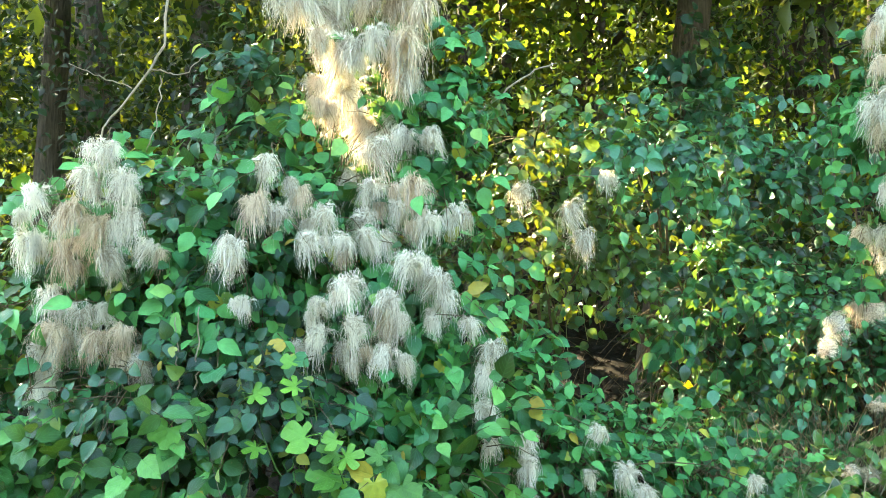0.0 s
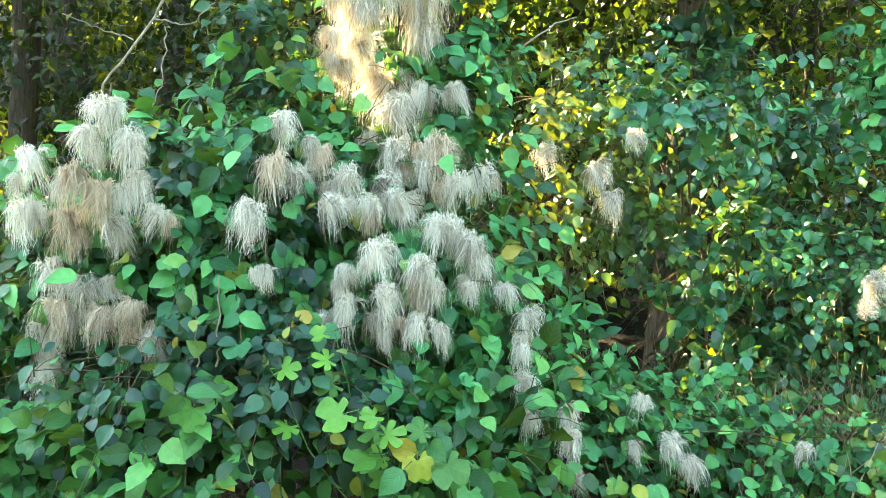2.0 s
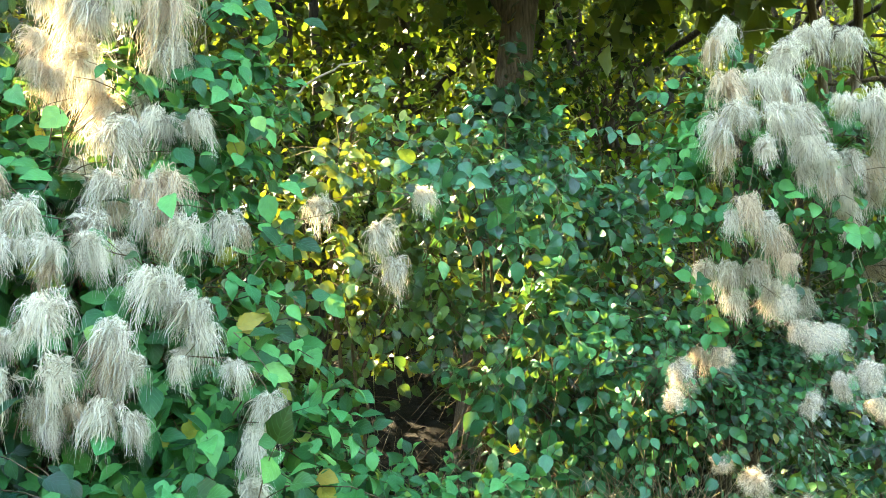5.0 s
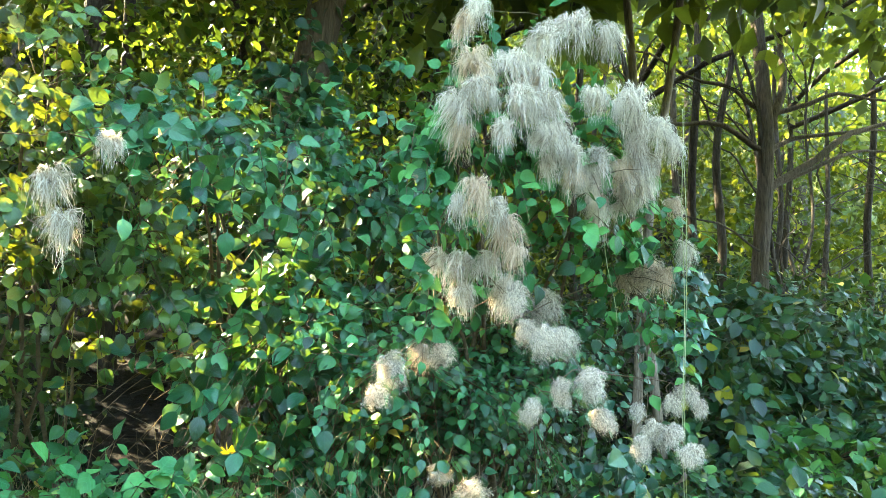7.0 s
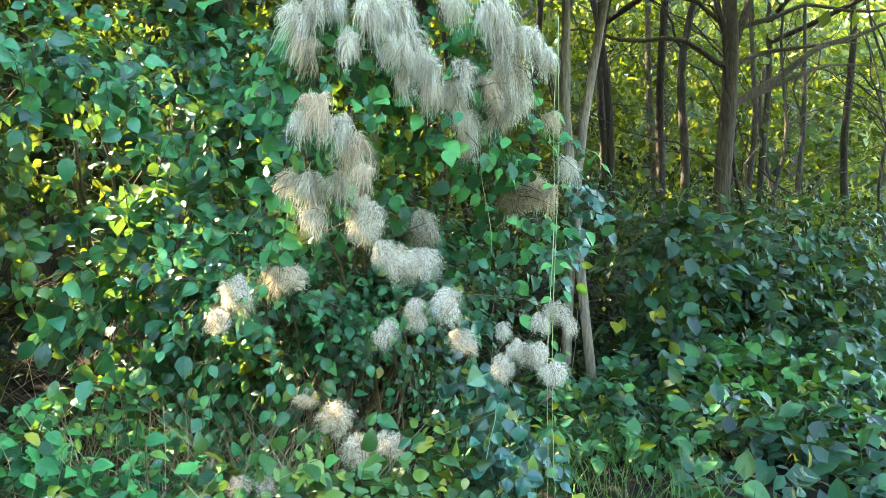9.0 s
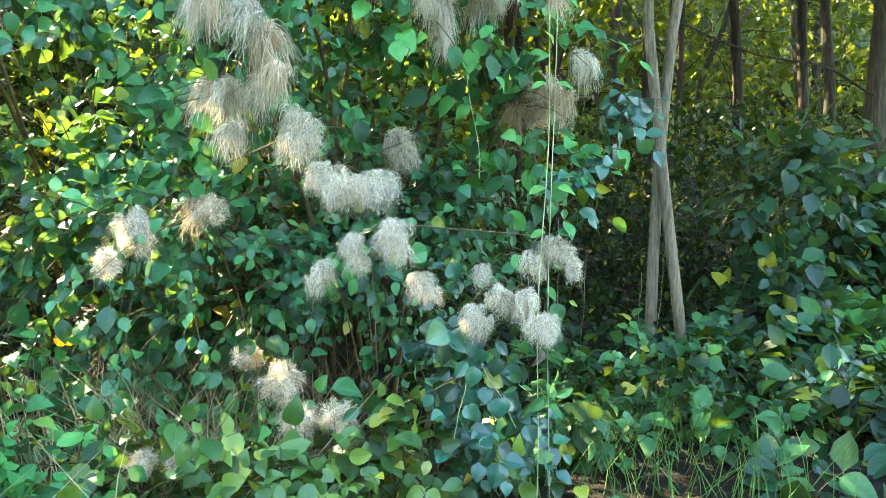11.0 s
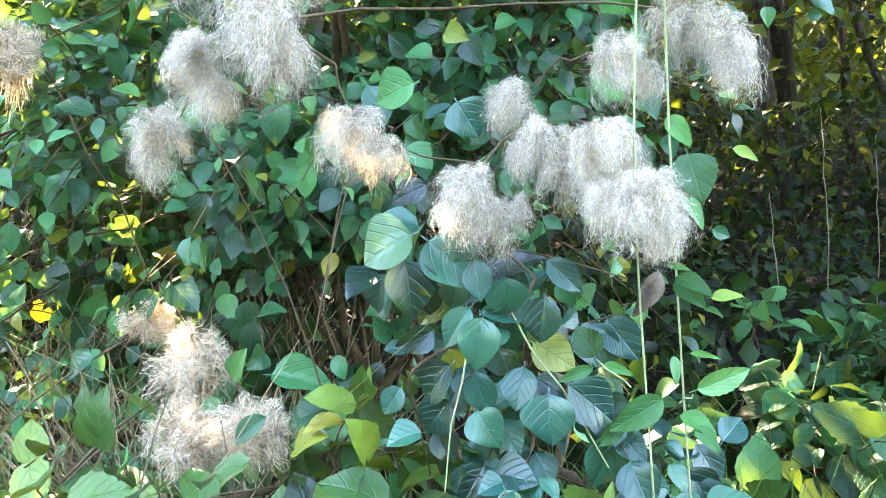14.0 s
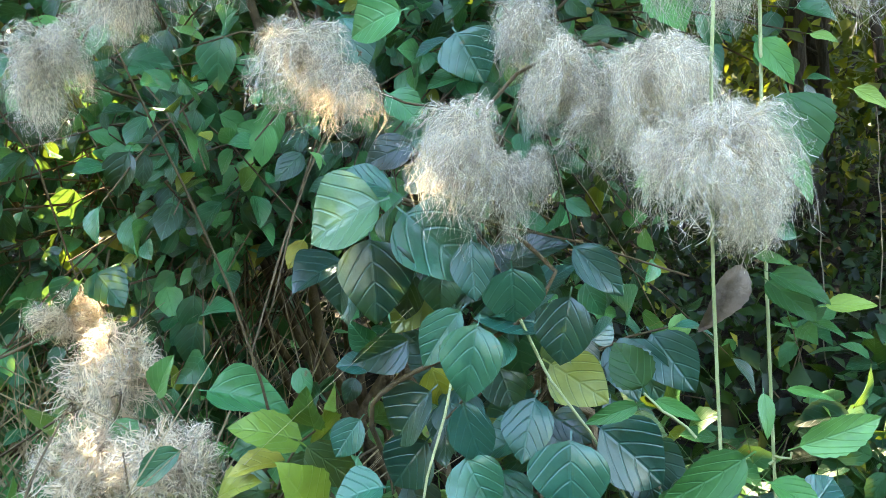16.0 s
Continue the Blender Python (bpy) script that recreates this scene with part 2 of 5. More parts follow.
def leaf_shape(width, belly=0.4, point=0.8, fold=0.12, droop=0.18, rows=6, across=1, teeth=0.0, wave=0.0, heart=0.0, stalk=0.12):
    """A blade of length 1 on a short stalk: base at the origin, tip along y, upper side to z. Returns corners, faces, and the blade's u, v."""
    vs, fs, uv = [], [], []
    cols = 2 * across + 1
    for i in range(rows + 1):
        s = i / rows
        w = width * 0.5 * math.sin(math.pi * s ** (math.log(0.5) / math.log(belly))) ** 0.75 if 0 < s < 1 else 0.0
        if s > belly:
            w *= 1 - (1 - point) * ((s - belly) / (1 - belly)) ** 2
        if teeth and 0 < i < rows:
            w *= 1 + (teeth if i % 2 else -teeth)
        for j in range(-across, across + 1):
            q = j / across
            y = s - heart * abs(q) * (1 - s) ** 3
            z = fold * abs(q) * w * 2 - droop * s * s + wave * math.sin(9 * s + 2 * q) * abs(q)
            vs.append((q * w, stalk + y * (1 - stalk), z))
            uv.append((q * w / max(width, 1e-6), s))
    for i in range(rows):
        for j in range(cols - 1):
            a = i * cols + j
            fs.append((a, a + 1, a + 1 + cols, a + cols))
    b = len(vs)
    vs += [(-0.012, 0, 0.0), (0.012, 0, 0.0), (0.008, stalk + 0.01, 0.0), (-0.008, stalk + 0.01, 0.0)]
    uv += [(0, 0)] * 4
    fs.append((b, b + 1, b + 2, b + 3))
    return np.array(vs), fs, np.array(uv)


def lobed_shape(lobes=5, depth=0.5, fold=0.1, droop=0.2, steps=7):
    """A deeply lobed blade (fig or mulberry like), length about 1; u runs away from each lobe's rib, v out along it."""
    vs, fs, uv = [(0, 0.28, 0.0)], [], [(0, 0)]
    n = lobes * steps
    for i in range(n + 1):
        a = -2.45 + 4.9 * i / n
        r = (0.38 + 0.34 * math.cos(a * 0.5) ** 2) * (1 - depth * (0.5 - 0.5 * math.cos(2 * math.pi * i / steps)) ** 4)
        x, y = r * math.sin(a), 0.28 + r * math.cos(a)
        vs.append((x, y, fold * abs(x) * 2 - droop * y * y + 0.03 * math.sin(7 * a)))
        uv.append((0.9 * min(i % steps, steps - i % steps) / steps, r / 0.72))
    for i in range(n):
        fs.append((0, i + 2, i + 1))
    b = len(vs)
    vs += [(-0.012, -0.25, 0.03), (0.012, -0.25, 0.03), (0.01, 0.28, 0.0), (-0.01, 0.28, 0.0)]
    uv += [(0, 0)] * 4
    fs.append((b, b + 1, b + 2, b + 3))
    return np.array(vs), fs, np.array(uv)


def fill_mesh(name, verts, faces, uv, material):
    me = bpy.data.meshes.new(name)
    me.from_pydata([tuple(v) for v in verts], [], faces)
    if uv is not None:
        lay = me.uv_layers.new(name="UVMap")
        idx = np.empty(len(me.loops), dtype=np.int32)
        me.loops.foreach_get("vertex_index", idx)
        lay.data.foreach_set("uv", np.asarray(uv, dtype=np.float32)[idx].ravel())
    me.materials.append(material)
    me.polygons.foreach_set("use_smooth", [True] * len(me.polygons))
    me.update()
    return me


def many_mesh(name, shapes, mats, kinds, material):
    """One mesh out of many placed copies of a few shapes. mats: (n, 4, 4); kinds: which shape each one takes."""
    V, FI, FN, U, base = [], [], [], [], 0
    for k, (vs, fs, uv) in enumerate(shapes):
        m = mats[kinds == k]
        if not len(m):
            continue
        pts = np.einsum("nij,vj->nvi", m[:, :3, :3], vs) + m[:, None, :3, 3]
        V.append(pts.reshape(-1, 3))
        U.append(np.tile(uv, (len(m), 1)))
        flat = np.array([i for f in fs for i in f])
        FI.append((flat[None, :] + (np.arange(len(m)) * len(vs))[:, None]).ravel() + base)
        FN.append(np.tile([len(f) for f in fs], len(m)))
        base += len(m) * len(vs)
    V, FI, FN, U = np.concatenate(V), np.concatenate(FI), np.concatenate(FN), np.concatenate(U)
    me = bpy.data.meshes.new(name)
    me.vertices.add(len(V))
    me.vertices.foreach_set("co", V.astype(np.float32).ravel())
    me.loops.add(len(FI))
    me.loops.foreach_set("vertex_index", FI.astype(np.int32))
    me.polygons.add(len(FN))
    me.polygons.foreach_set("loop_start", np.concatenate([[0], np.cumsum(FN)[:-1]]).astype(np.int32))
    me.polygons.foreach_set("loop_total", FN.astype(np.int32))
    me.polygons.foreach_set("use_smooth", np.ones(len(FN), dtype=bool))
    lay = me.uv_layers.new(name="UVMap")
    lay.data.foreach_set("uv", U[FI].astype(np.float32).ravel())
    me.materials.append(material)
    me.update(calc_edges=True)
    return me


def tube_data(points, radii, sides=5):
    pts = np.asarray(points, float)
    n = len(pts)
    radii = np.interp(np.linspace(0, 1, n), np.linspace(0, 1, len(radii)), radii)
    tan = unit(np.gradient(pts, axis=0))
    ref = np.array([0.31, 0.2, 0.93]) if abs(tan[0][2]) < 0.8 else np.array([1.0, 0.13, 0.05])
    u = unit(np.cross(tan, ref))
    v = np.cross(tan, u)
    ang = np.linspace(0, 2 * math.pi, sides, endpoint=False)
    ring = pts[:, None] + radii[:, None, None] * (np.cos(ang)[None, :, None] * u[:, None] + np.sin(ang)[None, :, None] * v[:, None])
    vs = ring.reshape(-1, 3)
    fs = [(i * sides + j, i * sides + (j + 1) % sides, (i + 1) * sides + (j + 1) % sides, (i + 1) * sides + j) for i in range(n - 1) for j in range(sides)]
    return vs, fs


def tubes_mesh(name, runs, material, sides=5):
    """Stems and twigs: runs of (points, radii), joined into one mesh."""
    V, Fc, base = [], [], 0
    for points, radii in runs:
        vs, fs = tube_data(points, radii, sides)
        V.append(vs)
        Fc += [tuple(i + base for i in f) for f in fs]
        base += len(vs)
    return fill_mesh(name, np.concatenate(V), Fc, None, material)


def bow(a, b, sag=0.0, wob=0.02, n=9, seed=0):
    """Points of an uneven bow from a to b; sag bends it in z."""
    r = np.random.default_rng(seed)
    a, b = np.array(a, float), np.array(b, float)
    s = np.linspace(0, 1, n)[:, None]
    p = a + (b - a) * s + np.array([0, 0, 1.0]) * sag * 4 * s * (1 - s)
    ph = r.uniform(0, 6.3, 3)
    k = r.uniform(2.0, 6.0, 3)
    return p + wob * np.sin(s * k * 2 + ph) * np.minimum(1, 4 * s)


def thing(name, label, category, at=(0, 0, 0), group="", kind=""):
    ob = new(name)
    ob.location = at
    ob.empty_display_size = 0.05
    return tagged(ob, label, category, group, kind)


def under(name, me, parent, label="", kind=""):
    ob = new(name, me)
    ob.parent = parent
    ob.matrix_parent_inverse = Matrix.Translation(-parent.location)
    if label:
        ob["label"] = label
    if kind:
        ob["kind"] = kind
    return ob


def frames_of(pos, way, up, size):
    """Leaf poses: at pos, tip along way, upper side towards up, of that size."""
    y = unit(way)
    z = unit(up - (up * y).sum(-1, keepdims=True) * y)
    x = np.cross(y, z)
    m = np.zeros((len(pos), 4, 4))
    s = np.asarray(size)[:, None]
    m[:, :3, 0], m[:, :3, 1], m[:, :3, 2], m[:, :3, 3], m[:, 3, 3] = x * s, y * s, z * s, pos, 1
    return m


def sprays(lumps, count, size, reach=0.22, pairs=3, facing=(0, -0.55, 0.65), droop=0.5, back=0.45, alt=False, gaps=True, seed=1):
    """Twigs with pairs of leaves over the near side of rounded lumps (x, y, z, rx, ry, rz). Returns leaf poses and twig runs."""
    r = np.random.default_rng(seed)
    lumps = np.array(lumps, float)
    weight = lumps[:, 3] * lumps[:, 5]
    pick = r.choice(len(lumps), count, p=weight / weight.sum())
    d = unit(r.normal(size=(count * 6, 3)))
    d = d[(d[:, 1] < back) & (d[:, 2] > -0.75)][:count]
    c, rad = lumps[pick, :3], lumps[pick, 3:]
    shell = np.where(r.random((count, 1)) < 0.22, r.uniform(0.1, 0.5, (count, 1)), r.uniform(0.65, 1.05, (count, 1)))
    p0 = c + d * rad * shell
    if gaps:
        q = p0 * 17
        f = np.sin(q[:, 0] + 1.7 * np.sin(q[:, 2] * 0.8)) + np.sin(q[:, 2] * 1.2 + 1.3 * np.sin(q[:, 0] * 0.7 + q[:, 1])) + np.sin(q[:, 1] * 0.9 + q[:, 0] * 0.5)
        p0 = np.where(((f < -0.12) & (shell[:, 0] > 0.5))[:, None], c + d * rad * 0.35, p0)      # gaps open into the plant's shaded inside
    o = unit(d / rad)
    way = unit(o * 0.7 + r.normal(size=(count, 3)) * 0.55 + np.array([0, -0.1, -0.15]))
    long = reach * r.uniform(0.5, 1.25, (count, 1))
    side = unit(np.cross(way, o + r.normal(size=(count, 3)) * 0.3))
    P, W, U, S, runs = [], [], [], [], []
    for k in range(pairs + 1):
        s = (k + 0.6) / (pairs + 0.6)
        at = p0 + way * long * s + np.array([0, 0, -1.0]) * long * 0.35 * s * s
        for e in ((-1, 1) if k < pairs else (0,)):
            w = way * (0.45 if e else 1.0) + side * e * 0.85 + np.array([0, 0, -1.0]) * droop * r.uniform(0.3, 1.6, (count, 1)) + r.normal(size=(count, 3)) * 0.22
            P.append(at)
            W.append(w)
            U.append(o * 0.45 + np.array(facing) + r.normal(size=(count, 3)) * 0.55)
            S.append(size * r.uniform(0.55, 1.25, count) * (1.0 if k else 0.9))
    for i in range(count):
        s = np.linspace(0, 1, 4)[:, None]
        runs.append((p0[i] - o[i] * 0.06 * (1 - s) + way[i] * long[i] * s + np.array([0, 0, -1.0]) * long[i] * 0.35 * s * s, (0.0022, 0.001)))
    P, W, U, S = (np.concatenate(a) for a in (P, W, U, S))
    return frames_of(P, W, U, S), runs


def foliage(parent, mats, shapes, pair, singles, seed=3, name="leaf", plain=None):
    """The nearest leaves as single parts, the rest joined."""
    r = np.random.default_rng(seed)
    kinds = r.integers(0, len(shapes), len(mats))
    order = np.argsort(mats[:, 1, 3] + 0.15 * r.normal(size=len(mats)))
    near, rest = order[:singles], order[singles:]
    meshes = [fill_mesh(name, v, f, u, pair[0]) for v, f, u in shapes]
    inv = Matrix.Translation(-parent.location)
    for i in near:
        ob = new(name, meshes[kinds[i]])
        ob.parent = parent
        ob.matrix_parent_inverse = inv
        ob.matrix_basis = Matrix(mats[i].tolist())
    if len(rest):
        under("foliage", many_mesh("foliage", plain or shapes, mats[rest], kinds[rest] % len(plain or shapes), pair[1]), parent, kind="stuff")


def out_of_sun_gaps(p, share=0.75, more=0.0):
    """False for leaves that lie in one of the gaps through which the sun falls on the thicket."""
    keep = np.ones(len(p), bool)
    w = np.array(SUN_WAY)
    for x, y, z, g in SUN_GAPS:
        rel = p - np.array((x, y, z))
        s = rel @ w
        off = np.linalg.norm(rel - s[:, None] * w, axis=1)
        keep &= ~((off < g * share + more) & (s > 0.06))
    for x, y, z, rx, ry, rz in HOLLOWS:
        keep &= (((p - np.array((x, y, z))) / np.array((rx, ry, rz))) ** 2).sum(1) > 1
    return keep


def clear_of_heads(p, seed):
    """Seed heads stand out in front of the foliage: most leaves that would lie before one are left off."""
    r = np.random.default_rng(seed + 9)
    keep = np.ones(len(p), bool)
    for x, y, z, s in ALL_HEADS:
        before = (np.hypot(p[:, 0] - x, p[:, 2] - z + 0.3 * s) < s * 1.25) & (p[:, 1] < y + 0.02) & (p[:, 1] > y - 0.5)
        keep &= ~(before & (r.random(len(p)) < 0.66))
    return keep


def plant(name, label, category, lumps, count, size, shapes, pair, singles=200, base=None, stems=5, group="", seed=1, twig=None, plain=None, **k):
    """A shrub or climber: stems from its base to its lumps, twigs, leaves."""
    x, y = base if base else (lumps[0][0], lumps[0][1] + 0.15)
    root = thing(name, label, category, (x, y, ground_z(x, y)), group)
    mats, runs = sprays(lumps, count, size, seed=seed, **k)
    mats = mats[out_of_sun_gaps(mats[:, :3, 3])]
    mats = mats[clear_of_heads(mats[:, :3, 3] + mats[:, :3, 1] * 0.5, seed)]
    under("twigwork", tubes_mesh("twigwork", runs, twig or TWIG, 3), root, kind="stuff")
    r = np.random.default_rng(seed + 50)
    for i in range(stems):
        L = lumps[i % len(lumps)]
        a = (x + r.normal() * 0.12, y + abs(r.normal()) * 0.1, ground_z(x, y) - 0.05)
        b = (L[0] + r.normal() * L[3] * 0.3, L[1] + 0.05, L[2] + L[5] * r.uniform(0.2, 0.8))
        under("stem", tubes_mesh("stem", [(bow(a, b, 0.06, 0.03, 10, seed + i), (0.011, 0.008, 0.004))], twig or TWIG, 6), root)
    foliage(root, mats, shapes, pair, singles, seed, plain=plain)
    return root


def ground_z(x, y):
    """A verge that rises into a low bank under the thicket and the wood floor behind it."""
    t = min(1.0, max(0.0, (y - 1.9) / 1.3))
    hill = max(0.0, min(y, 40.0) - 13.0)
    return 0.55 * t * t * (3 - 2 * t) + 0.035 * max(0.0, min(y, 40.0) - 3.4) + 0.20 * max(0.0, min(y, 11.0) - 4.3) + 0.5 * hill * min(1.0, hill / 4) + 0.03 * math.sin(1.7 * x + 0.6 * y) * t + 0.02 * math.sin(3.1 * y - 1.1 * x) * t


def mop_head(name, locks, each, pull, curl, material, seed, width=0.014, reach=0.62, seg=6, core=0.32, veil=0, up=0.45, loose=0.13, turns=(2.0, 6.0)):
    """A feathery seed head of radius about 1: silky plumes in locks that arch out from a knot of seeds and hang, with a veil of fine hairs."""
    r = np.random.default_rng(seed)
    n = locks * each + veil
    of = np.concatenate([np.repeat(np.arange(locks), each), r.integers(0, locks, veil)])
    root = unit(r.normal(size=(locks, 3))) * r.uniform(0.2, 1.0, (locks, 1)) * core * np.array((1.25, 1.25, 1.0)) + np.array((0, 0, 0.12))
    head = unit(r.normal(size=(locks, 3)) * np.array((1, 1, 0.75)) + np.array((0, 0, up)) + root)
    size = r.uniform(0.6, 1.15, locks)
    c = root[of] + r.normal(size=(n, 3)) * 0.05
    way = unit(head[of] + r.normal(size=(n, 3)) * loose)
    long = (size[of] * r.uniform(0.7, 1.15, n))[:, None]
    side = unit(np.cross(way, r.normal(size=(n, 3))))
    turn = np.cross(way, side)
    ph, fr = r.uniform(0, 6.3, (n, 1)), r.uniform(*turns, (n, 1))
    flat = unit(np.cross(way, r.normal(size=(n, 3))))
    wide = width * np.exp(r.normal(size=(n, 1)) * 0.35)
    wide[locks * each:] = 0.06
    V = []
    for i in range(seg + 1):
        s = i / seg
        p = c + way * long * reach * (1 - (1 - s) ** 2) + np.array([0, 0, -1.0]) * pull * s ** 1.8 * long
        p = p + curl * s * (side * np.sin(ph + fr * s) + turn * np.cos(ph * 1.7 + fr * s))
        w = flat * wide * (1 - 0.65 * s)
        V += [p - w, p + w]
    V = np.stack(V, 1).reshape(-1, 3)
    k = 2 * (seg + 1)
    fs = [(b + 2 * i, b + 2 * i + 1, b + 2 * i + 3, b + 2 * i + 2) for b in range(0, n * k, k) for i in range(seg)]
    me = fill_mesh(name, V, fs, None, material)
    me.materials.append(FUZZ)
    me.polygons.foreach_set("material_index", np.repeat((np.arange(n) >= locks * each).astype(np.int32), seg))
    return me


# ---- where the seed heads hang: x, y, z, radius ----
HEADS_LEFT = [
    (-1.04, 2.34, 1.93, 0.078), (-0.97, 2.35, 1.84, 0.071), (-1.08, 2.34, 1.86, 0.065), (-1.25, 2.37, 1.8, 0.072), (-1.28, 2.4, 1.66, 0.079),
    (-1.14, 2.36, 1.75, 0.072), (-1.17, 2.4, 1.63, 0.079), (-1.07, 2.38, 1.7, 0.079), (-0.97, 2.38, 1.72, 0.072), (-1.04, 2.41, 1.61, 0.072),
    (-0.92, 2.41, 1.64, 0.06), (-1.23, 2.43, 1.49, 0.067), (-1.14, 2.44, 1.44, 0.073), (-1.22, 2.45, 1.37, 0.087), (-1.1, 2.45, 1.35, 0.08),
    (-1.01, 2.45, 1.37, 0.067), (-1.28, 2.47, 1.31, 0.075), (-0.96, 2.46, 1.28, 0.068), (-1.48, 2.49, 1.19, 0.082), (-1.53, 2.47, 1.38, 0.061),
    (-1.53, 2.48, 1.24, 0.068), (-1.27, 2.48, 1.2, 0.061),
]
HEADS_MAIN = [
    (-0.34, 2.79, 2.36, 0.117), (-0.43, 2.72, 2.39, 0.076), (-0.14, 2.81, 2.38, 0.125), (-0.23, 2.79, 2.41, 0.094), (-0.44, 2.76, 2.24, 0.069),
    (-0.35, 2.84, 2.23, 0.103), (-0.13, 2.84, 2.27, 0.102), (-0.41, 2.79, 2.15, 0.086), (-0.29, 2.86, 2.09, 0.112), (-0.24, 2.77, 1.99, 0.116),
    (-0.15, 2.82, 2.05, 0.078), (-0.03, 2.79, 2.05, 0.069), (-0.24, 2.68, 1.84, 0.088), (-0.1, 2.69, 1.84, 0.088), (-0.26, 2.61, 1.72, 0.079),
    (-0.05, 2.64, 1.72, 0.08), (0.05, 2.79, 1.76, 0.078), (-0.16, 2.68, 1.77, 0.073), (-0.58, 2.82, 2.58, 0.112), (-0.46, 2.82, 2.56, 0.112),
    (-0.37, 2.82, 2.59, 0.094), (-0.26, 2.82, 2.57, 0.084), (-0.07, 2.82, 2.53, 0.112), (-0.16, 2.82, 2.58, 0.094),
]
HEADS_MID = [
    (-0.56, 2.48, 1.9, 0.075), (-0.6, 2.47, 1.77, 0.082), (-0.46, 2.51, 1.81, 0.056), (-0.39, 2.52, 1.74, 0.076), (-0.42, 2.45, 1.65, 0.068),
    (-0.32, 2.46, 1.65, 0.068), (-0.25, 2.52, 1.66, 0.069), (-0.65, 2.38, 1.62, 0.079), (-0.11, 2.53, 1.58, 0.083), (-0.03, 2.53, 1.53, 0.076),
    (-0, 2.55, 1.46, 0.069), (-0.29, 2.37, 1.51, 0.078), (-0.39, 2.43, 1.45, 0.053), (-0.4, 2.44, 1.35, 0.08), (-0.28, 2.43, 1.37, 0.08),
    (-0.18, 2.45, 1.45, 0.08), (-0.14, 2.46, 1.39, 0.068), (-0.19, 2.45, 1.29, 0.073), (-0.29, 2.45, 1.27, 0.046), (-0.13, 2.46, 1.27, 0.048),
    (-0.62, 2.42, 1.46, 0.046),
]
HEADS_LOW = [
    (0.16, 2.59, 1.29, 0.072), (0.13, 2.59, 1.2, 0.072), (0.13, 2.58, 1.09, 0.072), (0.15, 2.57, 0.99, 0.065), (0.27, 2.59, 0.99, 0.058),
    (0.26, 2.58, 0.91, 0.065), (0.51, 2.63, 1.01, 0.052), (0.6, 2.64, 0.87, 0.067), (0.66, 2.64, 0.8, 0.067), (0.47, 2.61, 0.87, 0.044),
    (1.05, 2.68, 0.82, 0.052), (0.32, 3.07, 1.88, 0.069), (0.52, 3.1, 1.8, 0.088), (0.56, 3.08, 1.68, 0.087), (0.66, 3.06, 1.92, 0.061),
    (0.08, 2.55, 1.38, 0.057), (-0.04, 2.46, 1.39, 0.042), (0.28, 2.58, 0.79, 0.05),
]
HEADS_UPPER = [
    (1.61, 2.86, 2.13, 0.091), (1.67, 2.83, 2.19, 0.079), (1.75, 2.8, 2.07, 0.058), (1.81, 2.8, 2.17, 0.086), (1.9, 2.8, 2.17, 0.08),
    (1.95, 2.82, 2.09, 0.088), (2.01, 2.85, 2.03, 0.083), (2.04, 2.88, 1.98, 0.063), (1.89, 2.8, 2.08, 0.067), (2.23, 2.82, 2.25, 0.099),
    (2.37, 2.84, 2.18, 0.08), (2.29, 2.85, 2.18, 0.08), (2.34, 2.91, 2.08, 0.09), (2.27, 2.92, 2.05, 0.073), (2.15, 2.89, 2.05, 0.079),
    (2.15, 2.93, 1.97, 0.065), (2.22, 3.01, 1.92, 0.083), (2.34, 3, 1.98, 0.076), (2.38, 2.94, 2.05, 0.076), (2.09, 2.81, 2.24, 0.069),
    (1.69, 2.89, 2.49, 0.08), (1.69, 2.89, 2.3, 0.095), (1.82, 2.89, 2.32, 0.097), (1.94, 2.89, 2.44, 0.099), (2.07, 2.89, 2.52, 0.086),
]
HEADS_PEAK = [
    (1.66, 2.78, 1.86, 0.076), (1.63, 2.83, 1.82, 0.064), (1.73, 2.8, 1.81, 0.078), (1.78, 2.83, 1.76, 0.079), (1.81, 2.81, 1.69, 0.052),
    (1.63, 3.01, 1.68, 0.068), (1.69, 2.96, 1.66, 0.082), (1.76, 2.92, 1.67, 0.068), (1.7, 2.95, 1.57, 0.068), (1.85, 2.95, 1.6, 0.076),
    (2.14, 3.2, 1.61, 0.071), (2.53, 2.97, 1.97, 0.054), (2.63, 3.03, 1.82, 0.064), (2.6, 3.12, 1.73, 0.073), (2.48, 3.21, 1.7, 0.058),
    (1.61, 3.03, 1.39, 0.054), (2.19, 2.89, 2.51, 0.087), (1.91, 2.89, 2.31, 0.09),
]
HEADS_FLUFFY = [
    (1.86, 2.93, 1.58, 0.057), (1.91, 2.92, 1.48, 0.038), (1.96, 2.91, 1.45, 0.054), (2.05, 2.95, 1.46, 0.06), (1.99, 2.83, 1.31, 0.033),
    (2.08, 2.81, 1.33, 0.046), (1.92, 2.88, 1.24, 0.038), (2, 2.84, 1.27, 0.029), (2.15, 2.86, 1.22, 0.04), (2.15, 3.21, 1.59, 0.056),
    (2.28, 2.83, 1.14, 0.034), (2.35, 2.86, 1.19, 0.033), (2.4, 2.82, 1.18, 0.029), (2.44, 2.78, 1.12, 0.037), (2.43, 2.87, 1.27, 0.033),
    (2.5, 2.89, 1.31, 0.04), (2.54, 2.86, 1.26, 0.031), (1.48, 2.95, 1.34, 0.051), (2.295, 2.85, 1.118, 0.034), (2.379, 2.86, 1.163, 0.034),
    (2.422, 2.86, 1.18, 0.034), (2.46, 2.82, 1.098, 0.026), (2.32, 2.9, 1.242, 0.029),
]
